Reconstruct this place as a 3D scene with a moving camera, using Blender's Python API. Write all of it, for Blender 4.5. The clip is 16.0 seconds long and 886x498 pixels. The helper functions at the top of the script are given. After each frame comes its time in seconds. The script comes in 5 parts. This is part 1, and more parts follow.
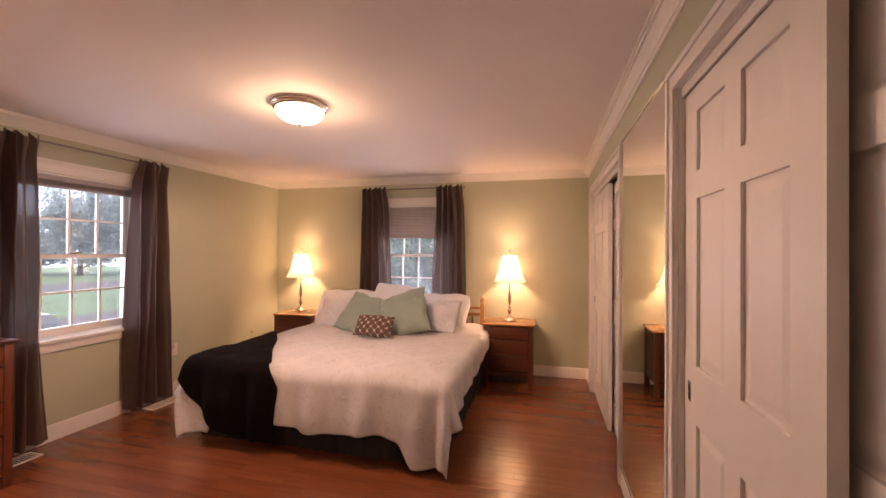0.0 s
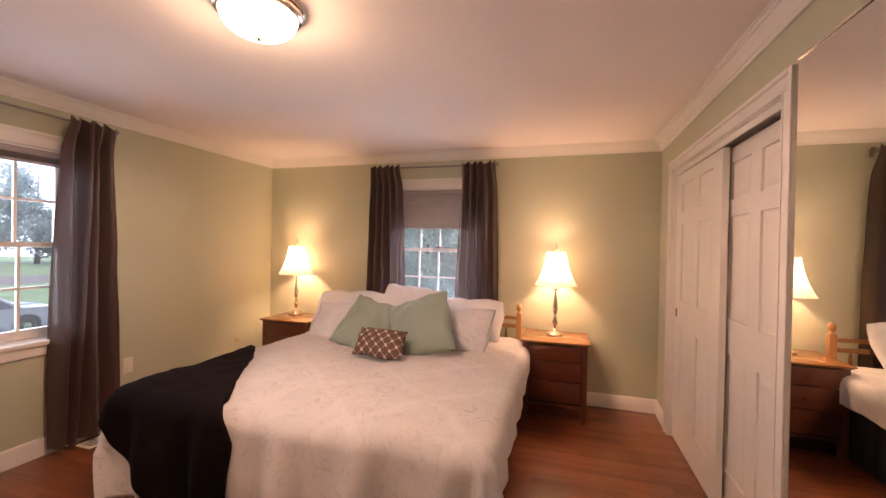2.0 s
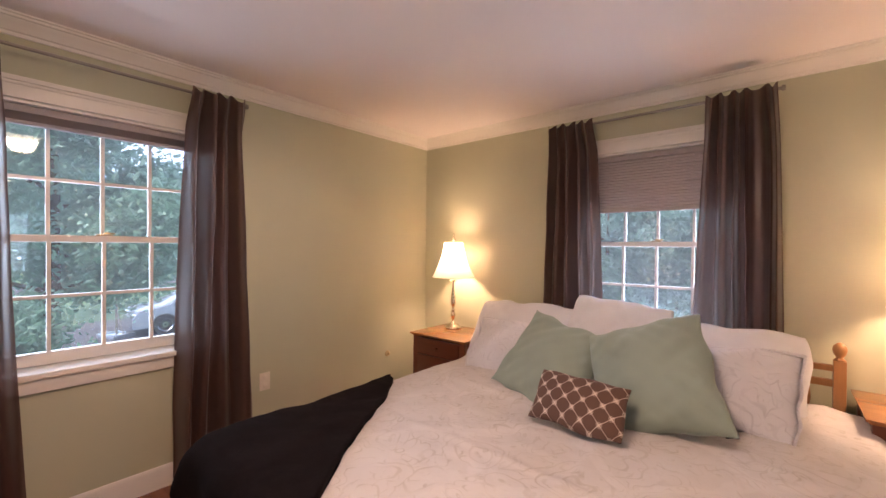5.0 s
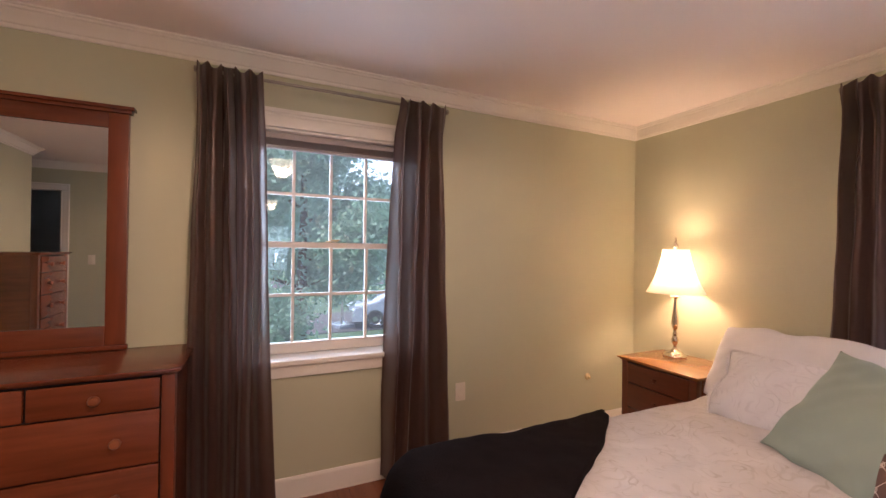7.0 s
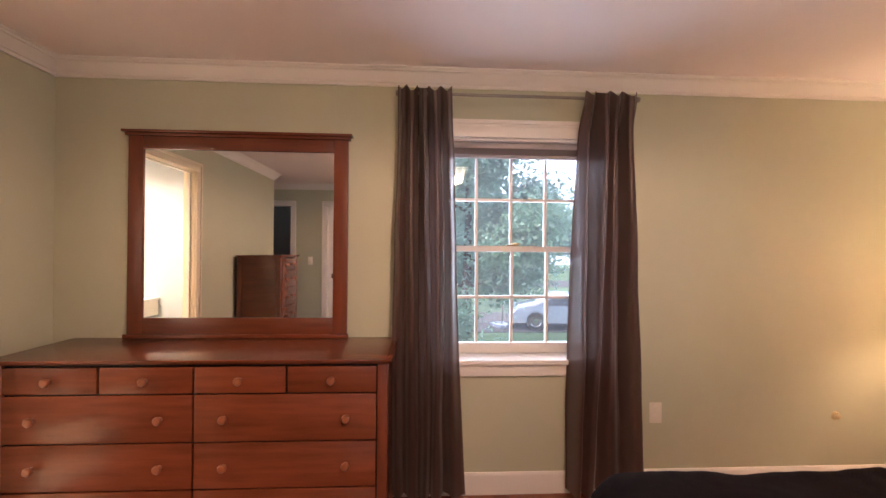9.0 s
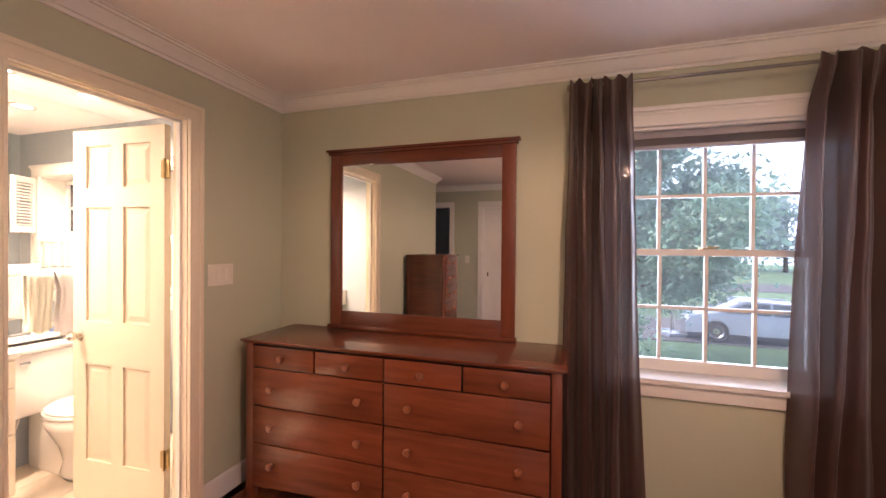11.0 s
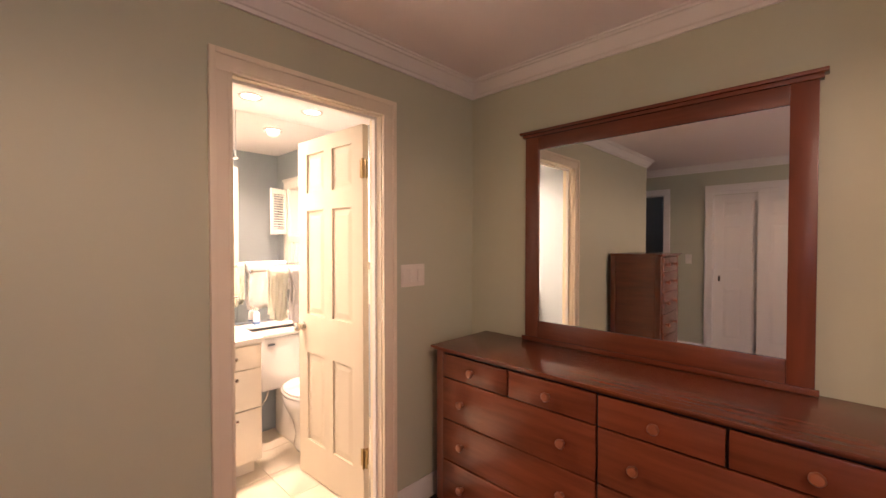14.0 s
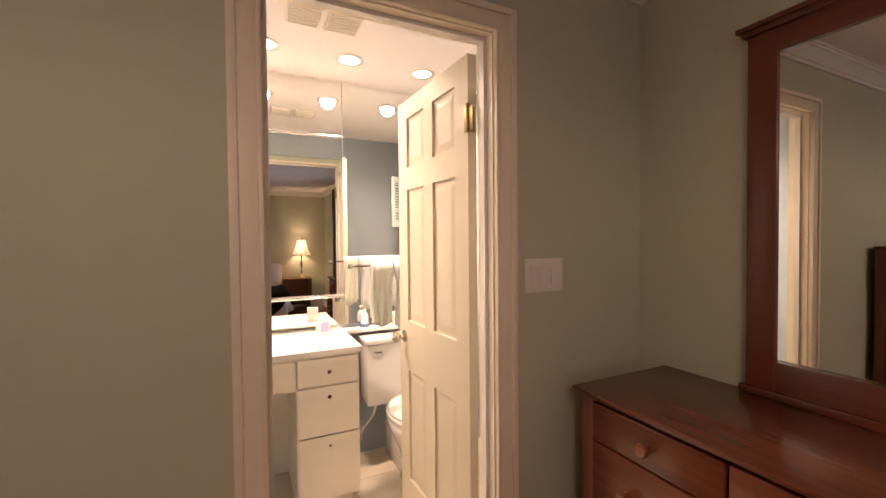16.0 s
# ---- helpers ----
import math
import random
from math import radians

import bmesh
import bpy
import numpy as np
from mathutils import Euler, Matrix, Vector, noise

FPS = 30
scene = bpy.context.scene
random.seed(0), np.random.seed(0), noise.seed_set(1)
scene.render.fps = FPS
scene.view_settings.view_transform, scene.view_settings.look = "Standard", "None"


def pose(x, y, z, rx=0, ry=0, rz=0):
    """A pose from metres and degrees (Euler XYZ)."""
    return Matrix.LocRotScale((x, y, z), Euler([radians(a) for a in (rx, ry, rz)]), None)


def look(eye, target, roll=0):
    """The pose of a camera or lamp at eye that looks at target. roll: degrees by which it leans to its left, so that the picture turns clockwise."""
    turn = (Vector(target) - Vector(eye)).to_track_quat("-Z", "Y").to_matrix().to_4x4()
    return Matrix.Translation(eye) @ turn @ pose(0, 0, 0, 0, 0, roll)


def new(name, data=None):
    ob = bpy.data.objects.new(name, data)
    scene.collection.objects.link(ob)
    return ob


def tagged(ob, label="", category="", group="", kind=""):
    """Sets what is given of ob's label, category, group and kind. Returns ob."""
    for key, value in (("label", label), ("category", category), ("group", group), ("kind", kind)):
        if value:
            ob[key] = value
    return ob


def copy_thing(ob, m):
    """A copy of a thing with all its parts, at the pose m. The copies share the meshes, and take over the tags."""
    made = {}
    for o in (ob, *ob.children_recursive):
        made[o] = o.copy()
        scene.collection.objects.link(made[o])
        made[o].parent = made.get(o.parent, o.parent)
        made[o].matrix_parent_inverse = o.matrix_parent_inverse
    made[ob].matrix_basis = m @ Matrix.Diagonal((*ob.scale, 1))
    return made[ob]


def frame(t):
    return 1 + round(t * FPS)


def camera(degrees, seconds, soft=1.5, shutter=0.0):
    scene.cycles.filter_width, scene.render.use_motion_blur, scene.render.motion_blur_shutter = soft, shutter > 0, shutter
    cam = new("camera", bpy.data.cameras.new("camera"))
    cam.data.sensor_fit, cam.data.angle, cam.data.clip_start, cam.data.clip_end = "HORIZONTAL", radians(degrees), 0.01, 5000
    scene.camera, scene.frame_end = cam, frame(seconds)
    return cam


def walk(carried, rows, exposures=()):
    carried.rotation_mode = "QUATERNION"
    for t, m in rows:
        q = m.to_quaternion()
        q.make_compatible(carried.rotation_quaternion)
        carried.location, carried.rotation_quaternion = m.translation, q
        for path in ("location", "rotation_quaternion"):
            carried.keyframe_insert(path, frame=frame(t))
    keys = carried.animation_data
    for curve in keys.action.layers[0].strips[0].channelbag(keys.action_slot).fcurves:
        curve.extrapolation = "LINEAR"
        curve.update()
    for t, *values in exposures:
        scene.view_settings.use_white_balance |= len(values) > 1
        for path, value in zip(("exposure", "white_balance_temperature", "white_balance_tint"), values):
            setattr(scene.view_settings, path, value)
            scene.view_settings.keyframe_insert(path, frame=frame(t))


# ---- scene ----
cam = camera(95.5, 16.0)
PATH = [
    (0, (-0.939, 1.334, 1.445), (-1.436, 3.271, 1.457), 0.3),
    (0.5, (-1.012, 1.557, 1.44), (-1.485, 3.501, 1.448), 0.6),
    (1, (-1.097, 1.785, 1.444), (-1.575, 3.728, 1.44), 0.9),
    (1.5, (-1.185, 2.035, 1.447), (-1.697, 3.968, 1.432), 1.0),
    (2, (-1.28, 2.264, 1.434), (-1.856, 4.179, 1.419), 1.1),
    (2.5, (-1.397, 2.475, 1.422), (-2.052, 4.365, 1.41), 1.1),
    (3, (-1.521, 2.672, 1.407), (-2.281, 4.522, 1.408), 0.9),
    (5.5, (-2.046, 3.339, 1.367), (-3.496, 4.716, 1.355), 0.9),
    (6, (-2.17, 3.359, 1.379), (-3.782, 4.542, 1.378), 1.4),
    (6.5, (-2.169, 3.387, 1.368), (-3.901, 4.387, 1.377), 0.8),
    (7, (-2.208, 3.359, 1.365), (-4.023, 4.2, 1.377), 0.8),
    (7.5, (-2.243, 3.316, 1.367), (-4.123, 4.0, 1.374), 0.8),
    (8, (-2.272, 3.279, 1.374), (-4.207, 3.784, 1.369), 0.7),
    (8.5, (-2.299, 3.229, 1.376), (-4.273, 3.551, 1.373), 0.1),
    (9, (-2.28, 3.225, 1.379), (-4.278, 3.328, 1.386), 0.5),
    (11.5, (-2.309, 3.082, 1.421), (-4.163, 2.332, 1.417), 0.3),
    (12, (-2.315, 3.064, 1.399), (-4.11, 2.183, 1.408), 0.3),
    (12.5, (-2.344, 3.029, 1.431), (-4.067, 2.013, 1.401), 0.0),
    (13, (-2.435, 2.965, 1.444), (-4.076, 1.823, 1.399), -0.2),
    (13.5, (-2.531, 2.92, 1.43), (-4.083, 1.659, 1.4), 0.2),
    (14, (-2.636, 2.855, 1.426), (-4.069, 1.46, 1.389), 0.0),
    (14.5, (-2.759, 2.782, 1.431), (-4.054, 1.259, 1.375), 0.1),
    (15, (-2.908, 2.666, 1.395), (-4.048, 1.023, 1.358), 0.2),
    (15.5, (-3.022, 2.521, 1.383), (-4.031, 0.795, 1.338), 0.2),
    (16, (-3.131, 2.365, 1.371), (-3.996, 0.562, 1.328), -0.5),
]
EXPO = [(0, 0.88, 8300, 41), (3, 0.90, 7600, 33), (5.5, 0.78, 7050, 30), (8, 0.83, 7250, 31), (9, 1.12, 7350, 33), (11.5, 0.92, 7250, 36), (12.5, 0.74, 7250, 36), (14.5, 0.64, 7100, 33), (16, 0.08, 7050, 28)]
walk(cam, [(t, look(eye, target, roll)) for t, eye, target, roll in PATH], EXPO)

# ---- world and large lights ----
world = bpy.data.worlds.new("sky")
scene.world = world
world.use_nodes = True
wn = world.node_tree.nodes
sky = wn.new("ShaderNodeTexSky")
sky.sky_type, sky.sun_disc = "NISHITA", False
sky.dust_density, sky.air_density, sky.ozone_density = 5.0, 1.0, 0.6
sky.sun_elevation, sky.sun_rotation = radians(58), radians(150)
wn["Background"].inputs["Strength"].default_value = 0.15
world.node_tree.links.new(sky.outputs["Color"], wn["Background"].inputs["Color"])


def lamp(name, kind, place, power, colour, size=0.05, target=None):
    data = bpy.data.lights.new(name, kind)
    data.energy, data.color = power, colour
    if kind == "SUN":
        data.angle = size
    elif kind != "AREA":
        data.shadow_soft_size = size
    ob = new(name, data)
    ob.matrix_world = look(place, target) if target else Matrix.Translation(place)
    return ob


lamp("sun", "SUN", (0, 0, 30), 2.7, (0.84, 0.92, 1.0), radians(25), (-8.0, 10.0, 15.0))
WARM = (1.0, 0.71, 0.45)
lamp("bulb_right", "POINT", (-1.345, 6.0, 1.285), 15, WARM, 0.055)
lamp("bulb_left", "POINT", (-4.063, 6.0, 1.285), 15, WARM, 0.055)
ob = lamp("bulb_ceiling", "SPOT", (-2.477, 3.606, 2.262), 36, (1.0, 0.74, 0.57), 0.10, (-2.477, 3.606, 0))
ob.data.spot_size, ob.data.spot_blend = radians(176), 0.25
lamp("bulb_ceiling_glow", "POINT", (-2.477, 3.606, 2.255), 6.5, (1.0, 0.78, 0.50), 0.10)
for name, place, target, sx, sy, power in (("window_light", (-4.83, 3.767, 1.40), (0, 3.767, 1.25), 0.90, 1.20, 11.5), ("window_light", (-2.55, 6.46, 1.20), (-2.55, 0, 1.1), 0.90, 0.80, 13.5)):
    ob = lamp(name, "AREA", place, power, (0.62, 0.80, 1.0), 0.9, target)
    ob.data.shape, ob.data.size, ob.data.size_y = "RECTANGLE", sx, sy
BATH_LIGHTS = [(-3.215, 0.16), (-3.64, 0.15), (-4.07, 0.14), (-2.78, 0.16)]
BH2 = 2.36
for bx, by in BATH_LIGHTS:
    ob = lamp("recessed_bulb", "SPOT", (bx, by, BH2 - 0.012), 78, (1.0, 0.83, 0.62), 0.05, (bx, by, 0))
    ob.data.spot_size, ob.data.spot_blend = radians(154), 0.75


# ---- materials ----
def mat(name, colour, rough=0.5, metal=0.0, var=0.12, scale=6.0, bump=0.0, bump_scale=60.0, stretch=(1, 1, 1), coat=0.0, rand=0.0, spec=0.5, sheen=0.0):
    """A surface with mottling at two scales and fine relief."""
    m = bpy.data.materials.new(name)
    m.use_nodes = True
    n, l = m.node_tree.nodes, m.node_tree.links
    b = n["Principled BSDF"]
    b.inputs["Roughness"].default_value = rough
    b.inputs["Metallic"].default_value = metal
    b.inputs["Coat Weight"].default_value = coat
    b.inputs["Coat Roughness"].default_value = 0.12
    b.inputs["Specular IOR Level"].default_value = spec
    b.inputs["Sheen Weight"].default_value = sheen
    tc = n.new("ShaderNodeTexCoord")
    mp = n.new("ShaderNodeMapping")
    mp.inputs["Scale"].default_value = stretch
    l.new(tc.outputs["Object"], mp.inputs["Vector"])
    if rand:
        oi = n.new("ShaderNodeObjectInfo")
        mul = n.new("ShaderNodeVectorMath")
        mul.operation = "MULTIPLY"
        comb = n.new("ShaderNodeCombineXYZ")
        for k in range(3):
            l.new(oi.outputs["Random"], comb.inputs[k])
        mul.inputs[1].default_value = (37.0, 53.0, 11.0)
        l.new(comb.outputs[0], mul.inputs[0])
        l.new(mul.outputs[0], mp.inputs["Location"])
    n1 = n.new("ShaderNodeTexNoise")
    n1.inputs["Scale"].default_value, n1.inputs["Detail"].default_value = scale, 6.0
    n2 = n.new("ShaderNodeTexNoise")
    n2.inputs["Scale"].default_value, n2.inputs["Detail"].default_value = scale * 0.16, 3.0
    for t in (n1, n2):
        l.new(mp.outputs[0], t.inputs["Vector"])
    add = n.new("ShaderNodeMath")
    add.operation = "ADD"
    l.new(n1.outputs["Fac"], add.inputs[0])
    l.new(n2.outputs["Fac"], add.inputs[1])
    mr = n.new("ShaderNodeMapRange")
    mr.inputs["From Min"].default_value, mr.inputs["From Max"].default_value = 0.65, 1.35
    mr.inputs["To Min"].default_value, mr.inputs["To Max"].default_value = 1 - var, 1 + var
    l.new(add.outputs[0], mr.inputs["Value"])
    fac = mr.outputs[0]
    if rand:
        mr2 = n.new("ShaderNodeMapRange")
        mr2.inputs["To Min"].default_value, mr2.inputs["To Max"].default_value = 1 - rand, 1 + rand
        l.new(oi.outputs["Random"], mr2.inputs["Value"])
        mm = n.new("ShaderNodeMath")
        mm.operation = "MULTIPLY"
        l.new(fac, mm.inputs[0])
        l.new(mr2.outputs[0], mm.inputs[1])
        fac = mm.outputs[0]
    vm = n.new("ShaderNodeVectorMath")
    vm.operation = "SCALE"
    vm.inputs[0].default_value = colour
    l.new(fac, vm.inputs["Scale"])
    l.new(vm.outputs[0], b.inputs["Base Color"])
    if bump:
        n3 = n.new("ShaderNodeTexNoise")
        n3.inputs["Scale"].default_value, n3.inputs["Detail"].default_value = bump_scale, 4.0
        l.new(mp.outputs[0], n3.inputs["Vector"])
        bp = n.new("ShaderNodeBump")
        bp.inputs["Strength"].default_value, bp.inputs["Distance"].default_value = bump, 0.01
        l.new(n3.outputs["Fac"], bp.inputs["Height"])
        l.new(bp.outputs[0], b.inputs["Normal"])
    return m


def base_link(m):
    """The Principled node of a material, and what feeds its base colour."""
    b = m.node_tree.nodes["Principled BSDF"]
    return b, b.inputs["Base Color"].links[0].from_socket


def overlay(m, mask, colour):
    """Lay a second colour over a material where mask is 1."""
    b, src = base_link(m)
    n, l = m.node_tree.nodes, m.node_tree.links
    mx = n.new("ShaderNodeMix")
    mx.data_type = "RGBA"
    l.new(mask, mx.inputs["Factor"])
    l.new(src, mx.inputs["A"])
    mx.inputs["B"].default_value = (*colour, 1)
    l.new(mx.outputs["Result"], b.inputs["Base Color"])
    return m


def math_node(m, op, a, b=None):
    nd = m.node_tree.nodes.new("ShaderNodeMath")
    nd.operation = op
    for k, v in enumerate((a, b)):
        if v is None:
            continue
        if isinstance(v, (int, float)):
            nd.inputs[k].default_value = v
        else:
            m.node_tree.links.new(v, nd.inputs[k])
    return nd.outputs[0]


def translucent(m, colour, share):
    """Mix in light that passes through a thin cloth."""
    n, l = m.node_tree.nodes, m.node_tree.links
    b = n["Principled BSDF"]
    tr = n.new("ShaderNodeBsdfTranslucent")
    tr.inputs["Color"].default_value = (*colour, 1)
    mx = n.new("ShaderNodeMixShader")
    mx.inputs[0].default_value = share
    l.new(b.outputs[0], mx.inputs[1])
    l.new(tr.outputs[0], mx.inputs[2])
    l.new(mx.outputs[0], n["Material Output"].inputs["Surface"])
    return m


def emit(name, colour, strength):
    m = mat(name, colour, 0.4)
    b = m.node_tree.nodes["Principled BSDF"]
    b.inputs["Emission Color"].default_value = (*colour, 1)
    b.inputs["Emission Strength"].default_value = strength
    return m


def glass_mat(name, tint=(0.93, 0.98, 1.0), haze=0.0):
    m = bpy.data.materials.new(name)
    m.use_nodes = True
    n, l = m.node_tree.nodes, m.node_tree.links
    tr, gl, fr, mx = n.new("ShaderNodeBsdfTransparent"), n.new("ShaderNodeBsdfGlossy"), n.new("ShaderNodeFresnel"), n.new("ShaderNodeMixShader")
    tr.inputs["Color"].default_value = (*tint, 1)
    gl.inputs["Roughness"].default_value = 0.0
    fr.inputs["IOR"].default_value = 1.5
    l.new(fr.outputs[0], mx.inputs[0])
    l.new(tr.outputs[0], mx.inputs[1])
    l.new(gl.outputs[0], mx.inputs[2])
    # A faint translucent share puts the view's bright haze into the pane.
    if haze:
        haze_glow, veil = n.new("ShaderNodeBsdfTranslucent"), n.new("ShaderNodeMixShader")
        haze_glow.inputs["Color"].default_value = (0.9, 0.95, 1.0, 1)
        veil.inputs[0].default_value = haze
        l.new(mx.outputs[0], veil.inputs[1])
        l.new(haze_glow.outputs[0], veil.inputs[2])
        l.new(veil.outputs[0], n["Material Output"].inputs["Surface"])
        return m
    l.new(mx.outputs[0], n["Material Output"].inputs["Surface"])
    return m


WALL = mat("sage_wall_paint", (0.515, 0.525, 0.39), 0.6, var=0.025, scale=3, bump=0.06, bump_scale=220)
BATHWALL = mat("blue_grey_wall_paint", (0.36, 0.41, 0.44), 0.6, var=0.03, scale=3, bump=0.06, bump_scale=220)
CEIL = mat("ceiling_paint", (0.86, 0.80, 0.78), 0.75, var=0.02, scale=2, bump=0.08, bump_scale=180)
TRIM = mat("white_trim_paint", (0.80, 0.77, 0.72), 0.38, var=0.03, scale=5, bump=0.03, bump_scale=90)
CASING = mat("cream_casing_paint", (0.84, 0.75, 0.59), 0.4, var=0.03, scale=5, bump=0.03, bump_scale=90)
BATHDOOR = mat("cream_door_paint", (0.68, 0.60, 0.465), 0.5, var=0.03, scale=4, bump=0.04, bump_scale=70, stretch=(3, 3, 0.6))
DOORP = mat("door_paint", (0.78, 0.75, 0.69), 0.42, var=0.03, scale=4, bump=0.05, bump_scale=70, stretch=(3, 3, 0.6))
FLOOR = mat("red_brown_floorboard", (0.20, 0.058, 0.024), 0.26, var=0.16, scale=9, bump=0.05, bump_scale=40, stretch=(0.35, 6, 6), coat=0.35, rand=0.13)
SUBFLOOR = mat("floor_joint", (0.03, 0.012, 0.007), 0.7)
CHERRY = mat("cherry_wood", (0.155, 0.039, 0.0165), 0.27, var=0.34, scale=7, bump=0.04, bump_scale=50, stretch=(5, 0.5, 5), coat=0.25, rand=0.1)
CHERRYX = mat("cherry_wood_cross", (0.155, 0.039, 0.0165), 0.27, var=0.34, scale=7, bump=0.04, bump_scale=50, stretch=(0.5, 5, 5), coat=0.25, rand=0.1)
CHERRYZ = mat("cherry_wood_upright", (0.15, 0.0375, 0.016), 0.32, var=0.26, scale=7, bump=0.04, bump_scale=50, stretch=(5, 5, 0.5), coat=0.2, rand=0.1)
# Nightstand fronts and legs: cherry darkened, shade put into the colour.
CHERRYDIM = mat("shaded_cherry", (0.115, 0.030, 0.0135), 0.34, var=0.22, scale=7, bump=0.04, bump_scale=50, stretch=(0.5, 5, 5), coat=0.25, rand=0.1)
CHERRYDIMZ = mat("shaded_cherry_upright", (0.115, 0.030, 0.0135), 0.34, var=0.22, scale=7, bump=0.04, bump_scale=50, stretch=(5, 5, 0.5), coat=0.2, rand=0.1)
# Nightstand top: cherry lightened, lamp glow put into the colour.
CHERRYLIT = mat("lamplit_cherry_top", (0.30, 0.125, 0.040), 0.26, var=0.2, scale=7, bump=0.03, bump_scale=50, stretch=(0.5, 5, 5), coat=0.35)
KNOB = mat("knob_wood", (0.24, 0.078, 0.034), 0.32, var=0.15, scale=20, coat=0.3)
HONEY = mat("honey_wood", (0.34, 0.16, 0.06), 0.35, var=0.22, scale=8, bump=0.04, stretch=(5, 5, 0.6), coat=0.2)
CURTAIN = translucent(mat("taupe_curtain", (0.058, 0.026, 0.020), 0.36, var=0.12, scale=10, bump=0.08, bump_scale=160, stretch=(1, 1, 0.6), sheen=0.15), (0.40, 0.25, 0.22), 0.09)
ROD = mat("brushed_nickel_rod", (0.30, 0.28, 0.26), 0.35, metal=0.9)
NICKEL = mat("antique_nickel", (0.72, 0.67, 0.58), 0.2, metal=1.0, var=0.2, scale=30)
CHROME = mat("chrome", (0.75, 0.75, 0.75), 0.12, metal=1.0, var=0.05)
BRASS = mat("aged_brass", (0.42, 0.30, 0.14), 0.3, metal=1.0, var=0.2, scale=40)
MIRROR = mat("mirror_silver", (0.86, 0.88, 0.86), 0.0, metal=1.0, var=0.0)
GLASS = glass_mat("window_glass", haze=0.012)
# Near-black for carcasses: the shade in drawer gaps is put into the colour.
DARK = mat("drawer_gap_shade", (0.012, 0.010, 0.010), 0.9, var=0.2, scale=30)
SKIRT = mat("black_bed_skirt", (0.014, 0.012, 0.013), 0.85, var=0.2, scale=20, bump=0.2, bump_scale=120)
THROW = mat("black_plush", (0.007, 0.004, 0.004), 1.0, var=0.4, scale=26, bump=0.5, bump_scale=190, spec=0.1)
LINEN = mat("white_linen", (0.71, 0.72, 0.77), 0.8, var=0.04, scale=10, bump=0.2, bump_scale=30, sheen=0.1)
GREEN = mat("seafoam_cushion", (0.25, 0.32, 0.275), 0.75, var=0.05, scale=8, bump=0.12, bump_scale=400, sheen=0.2)
MATTRESS = mat("mattress_ticking", (0.7, 0.68, 0.66), 0.8)
SHADE = translucent(mat("cream_lamp_shade", (0.85, 0.79, 0.70), 0.8, var=0.06, scale=12, bump=0.1, bump_scale=300), (1.0, 0.94, 0.86), 0.29)
CELL = translucent(mat("grey_cellular_shade", (0.50, 0.46, 0.46), 0.85, var=0.05, bump=0.1, bump_scale=300), (0.5, 0.47, 0.48), 0.2)
BOWL = emit("lit_frosted_glass", (1.0, 0.86, 0.62), 5.0)
DOWNLIGHT = emit("lit_downlight", (1.0, 0.90, 0.72), 9.0)
PLASTIC = mat("ivory_plastic", (0.78, 0.73, 0.64), 0.35, var=0.02)
BEIGE = mat("beige_plastic", (0.60, 0.48, 0.27), 0.4, var=0.05)
DARKPL = mat("dark_slot", (0.02, 0.02, 0.02), 0.6)
PORCELAIN = mat("white_porcelain", (0.84, 0.82, 0.78), 0.12, var=0.02, coat=0.5)
COUNTER = mat("white_counter", (0.85, 0.82, 0.77), 0.22, var=0.03, scale=10)
LAMINATE = mat("cream_laminate", (0.78, 0.72, 0.62), 0.4, var=0.02)
TILE = mat("cream_floor_tile", (0.66, 0.58, 0.46), 0.3, var=0.12, scale=7, rand=0.06)
GROUT = mat("tile_grout", (0.45, 0.40, 0.33), 0.8)
TOWEL = mat("white_terry", (0.82, 0.80, 0.80), 0.95, var=0.06, bump=0.6, bump_scale=260)
TOWEL2 = mat("pale_green_terry", (0.78, 0.78, 0.66), 0.95, var=0.06, bump=0.6, bump_scale=260)
GRASS = mat("lawn_grass", (0.075, 0.15, 0.075), 0.9, var=0.35, scale=3, bump=0.4, bump_scale=30)
ASPHALT = mat("asphalt", (0.075, 0.075, 0.08), 0.85, var=0.2, scale=8)
BARK = mat("bark", (0.09, 0.065, 0.045), 0.9, var=0.4, scale=9, bump=0.6, stretch=(3, 3, 0.6))
LEAF = translucent(mat("leaves", (0.11, 0.19, 0.14), 0.65, var=0.25, scale=1.6, spec=0.15), (0.46, 0.68, 0.56), 0.6)
# Distance haze is put into this leaf colour: paler and bluer.
LEAF3 = translucent(mat("haze_tinted_far_leaves", (0.16, 0.22, 0.22), 0.7, var=0.3, scale=0.6, spec=0.1), (0.46, 0.60, 0.60), 0.6)
LEAF2 = translucent(mat("blue_green_leaves", (0.10, 0.17, 0.14), 0.65, var=0.3, scale=1.6, spec=0.15), (0.36, 0.54, 0.46), 0.55)
SILVER = mat("silver_car_paint", (0.28, 0.31, 0.36), 0.25, metal=0.5, var=0.03, coat=0.8)
CARGLASS = mat("dark_car_glass", (0.03, 0.035, 0.04), 0.06, var=0.05)
TYRE = mat("tyre_rubber", (0.02, 0.02, 0.02), 0.8)
CONCRETE = mat("foundation_concrete", (0.35, 0.34, 0.32), 0.9, var=0.15)
LAVENDER = mat("lavender_label", (0.45, 0.42, 0.72), 0.4)
BLUEPL = mat("blue_plastic", (0.16, 0.28, 0.5), 0.4)


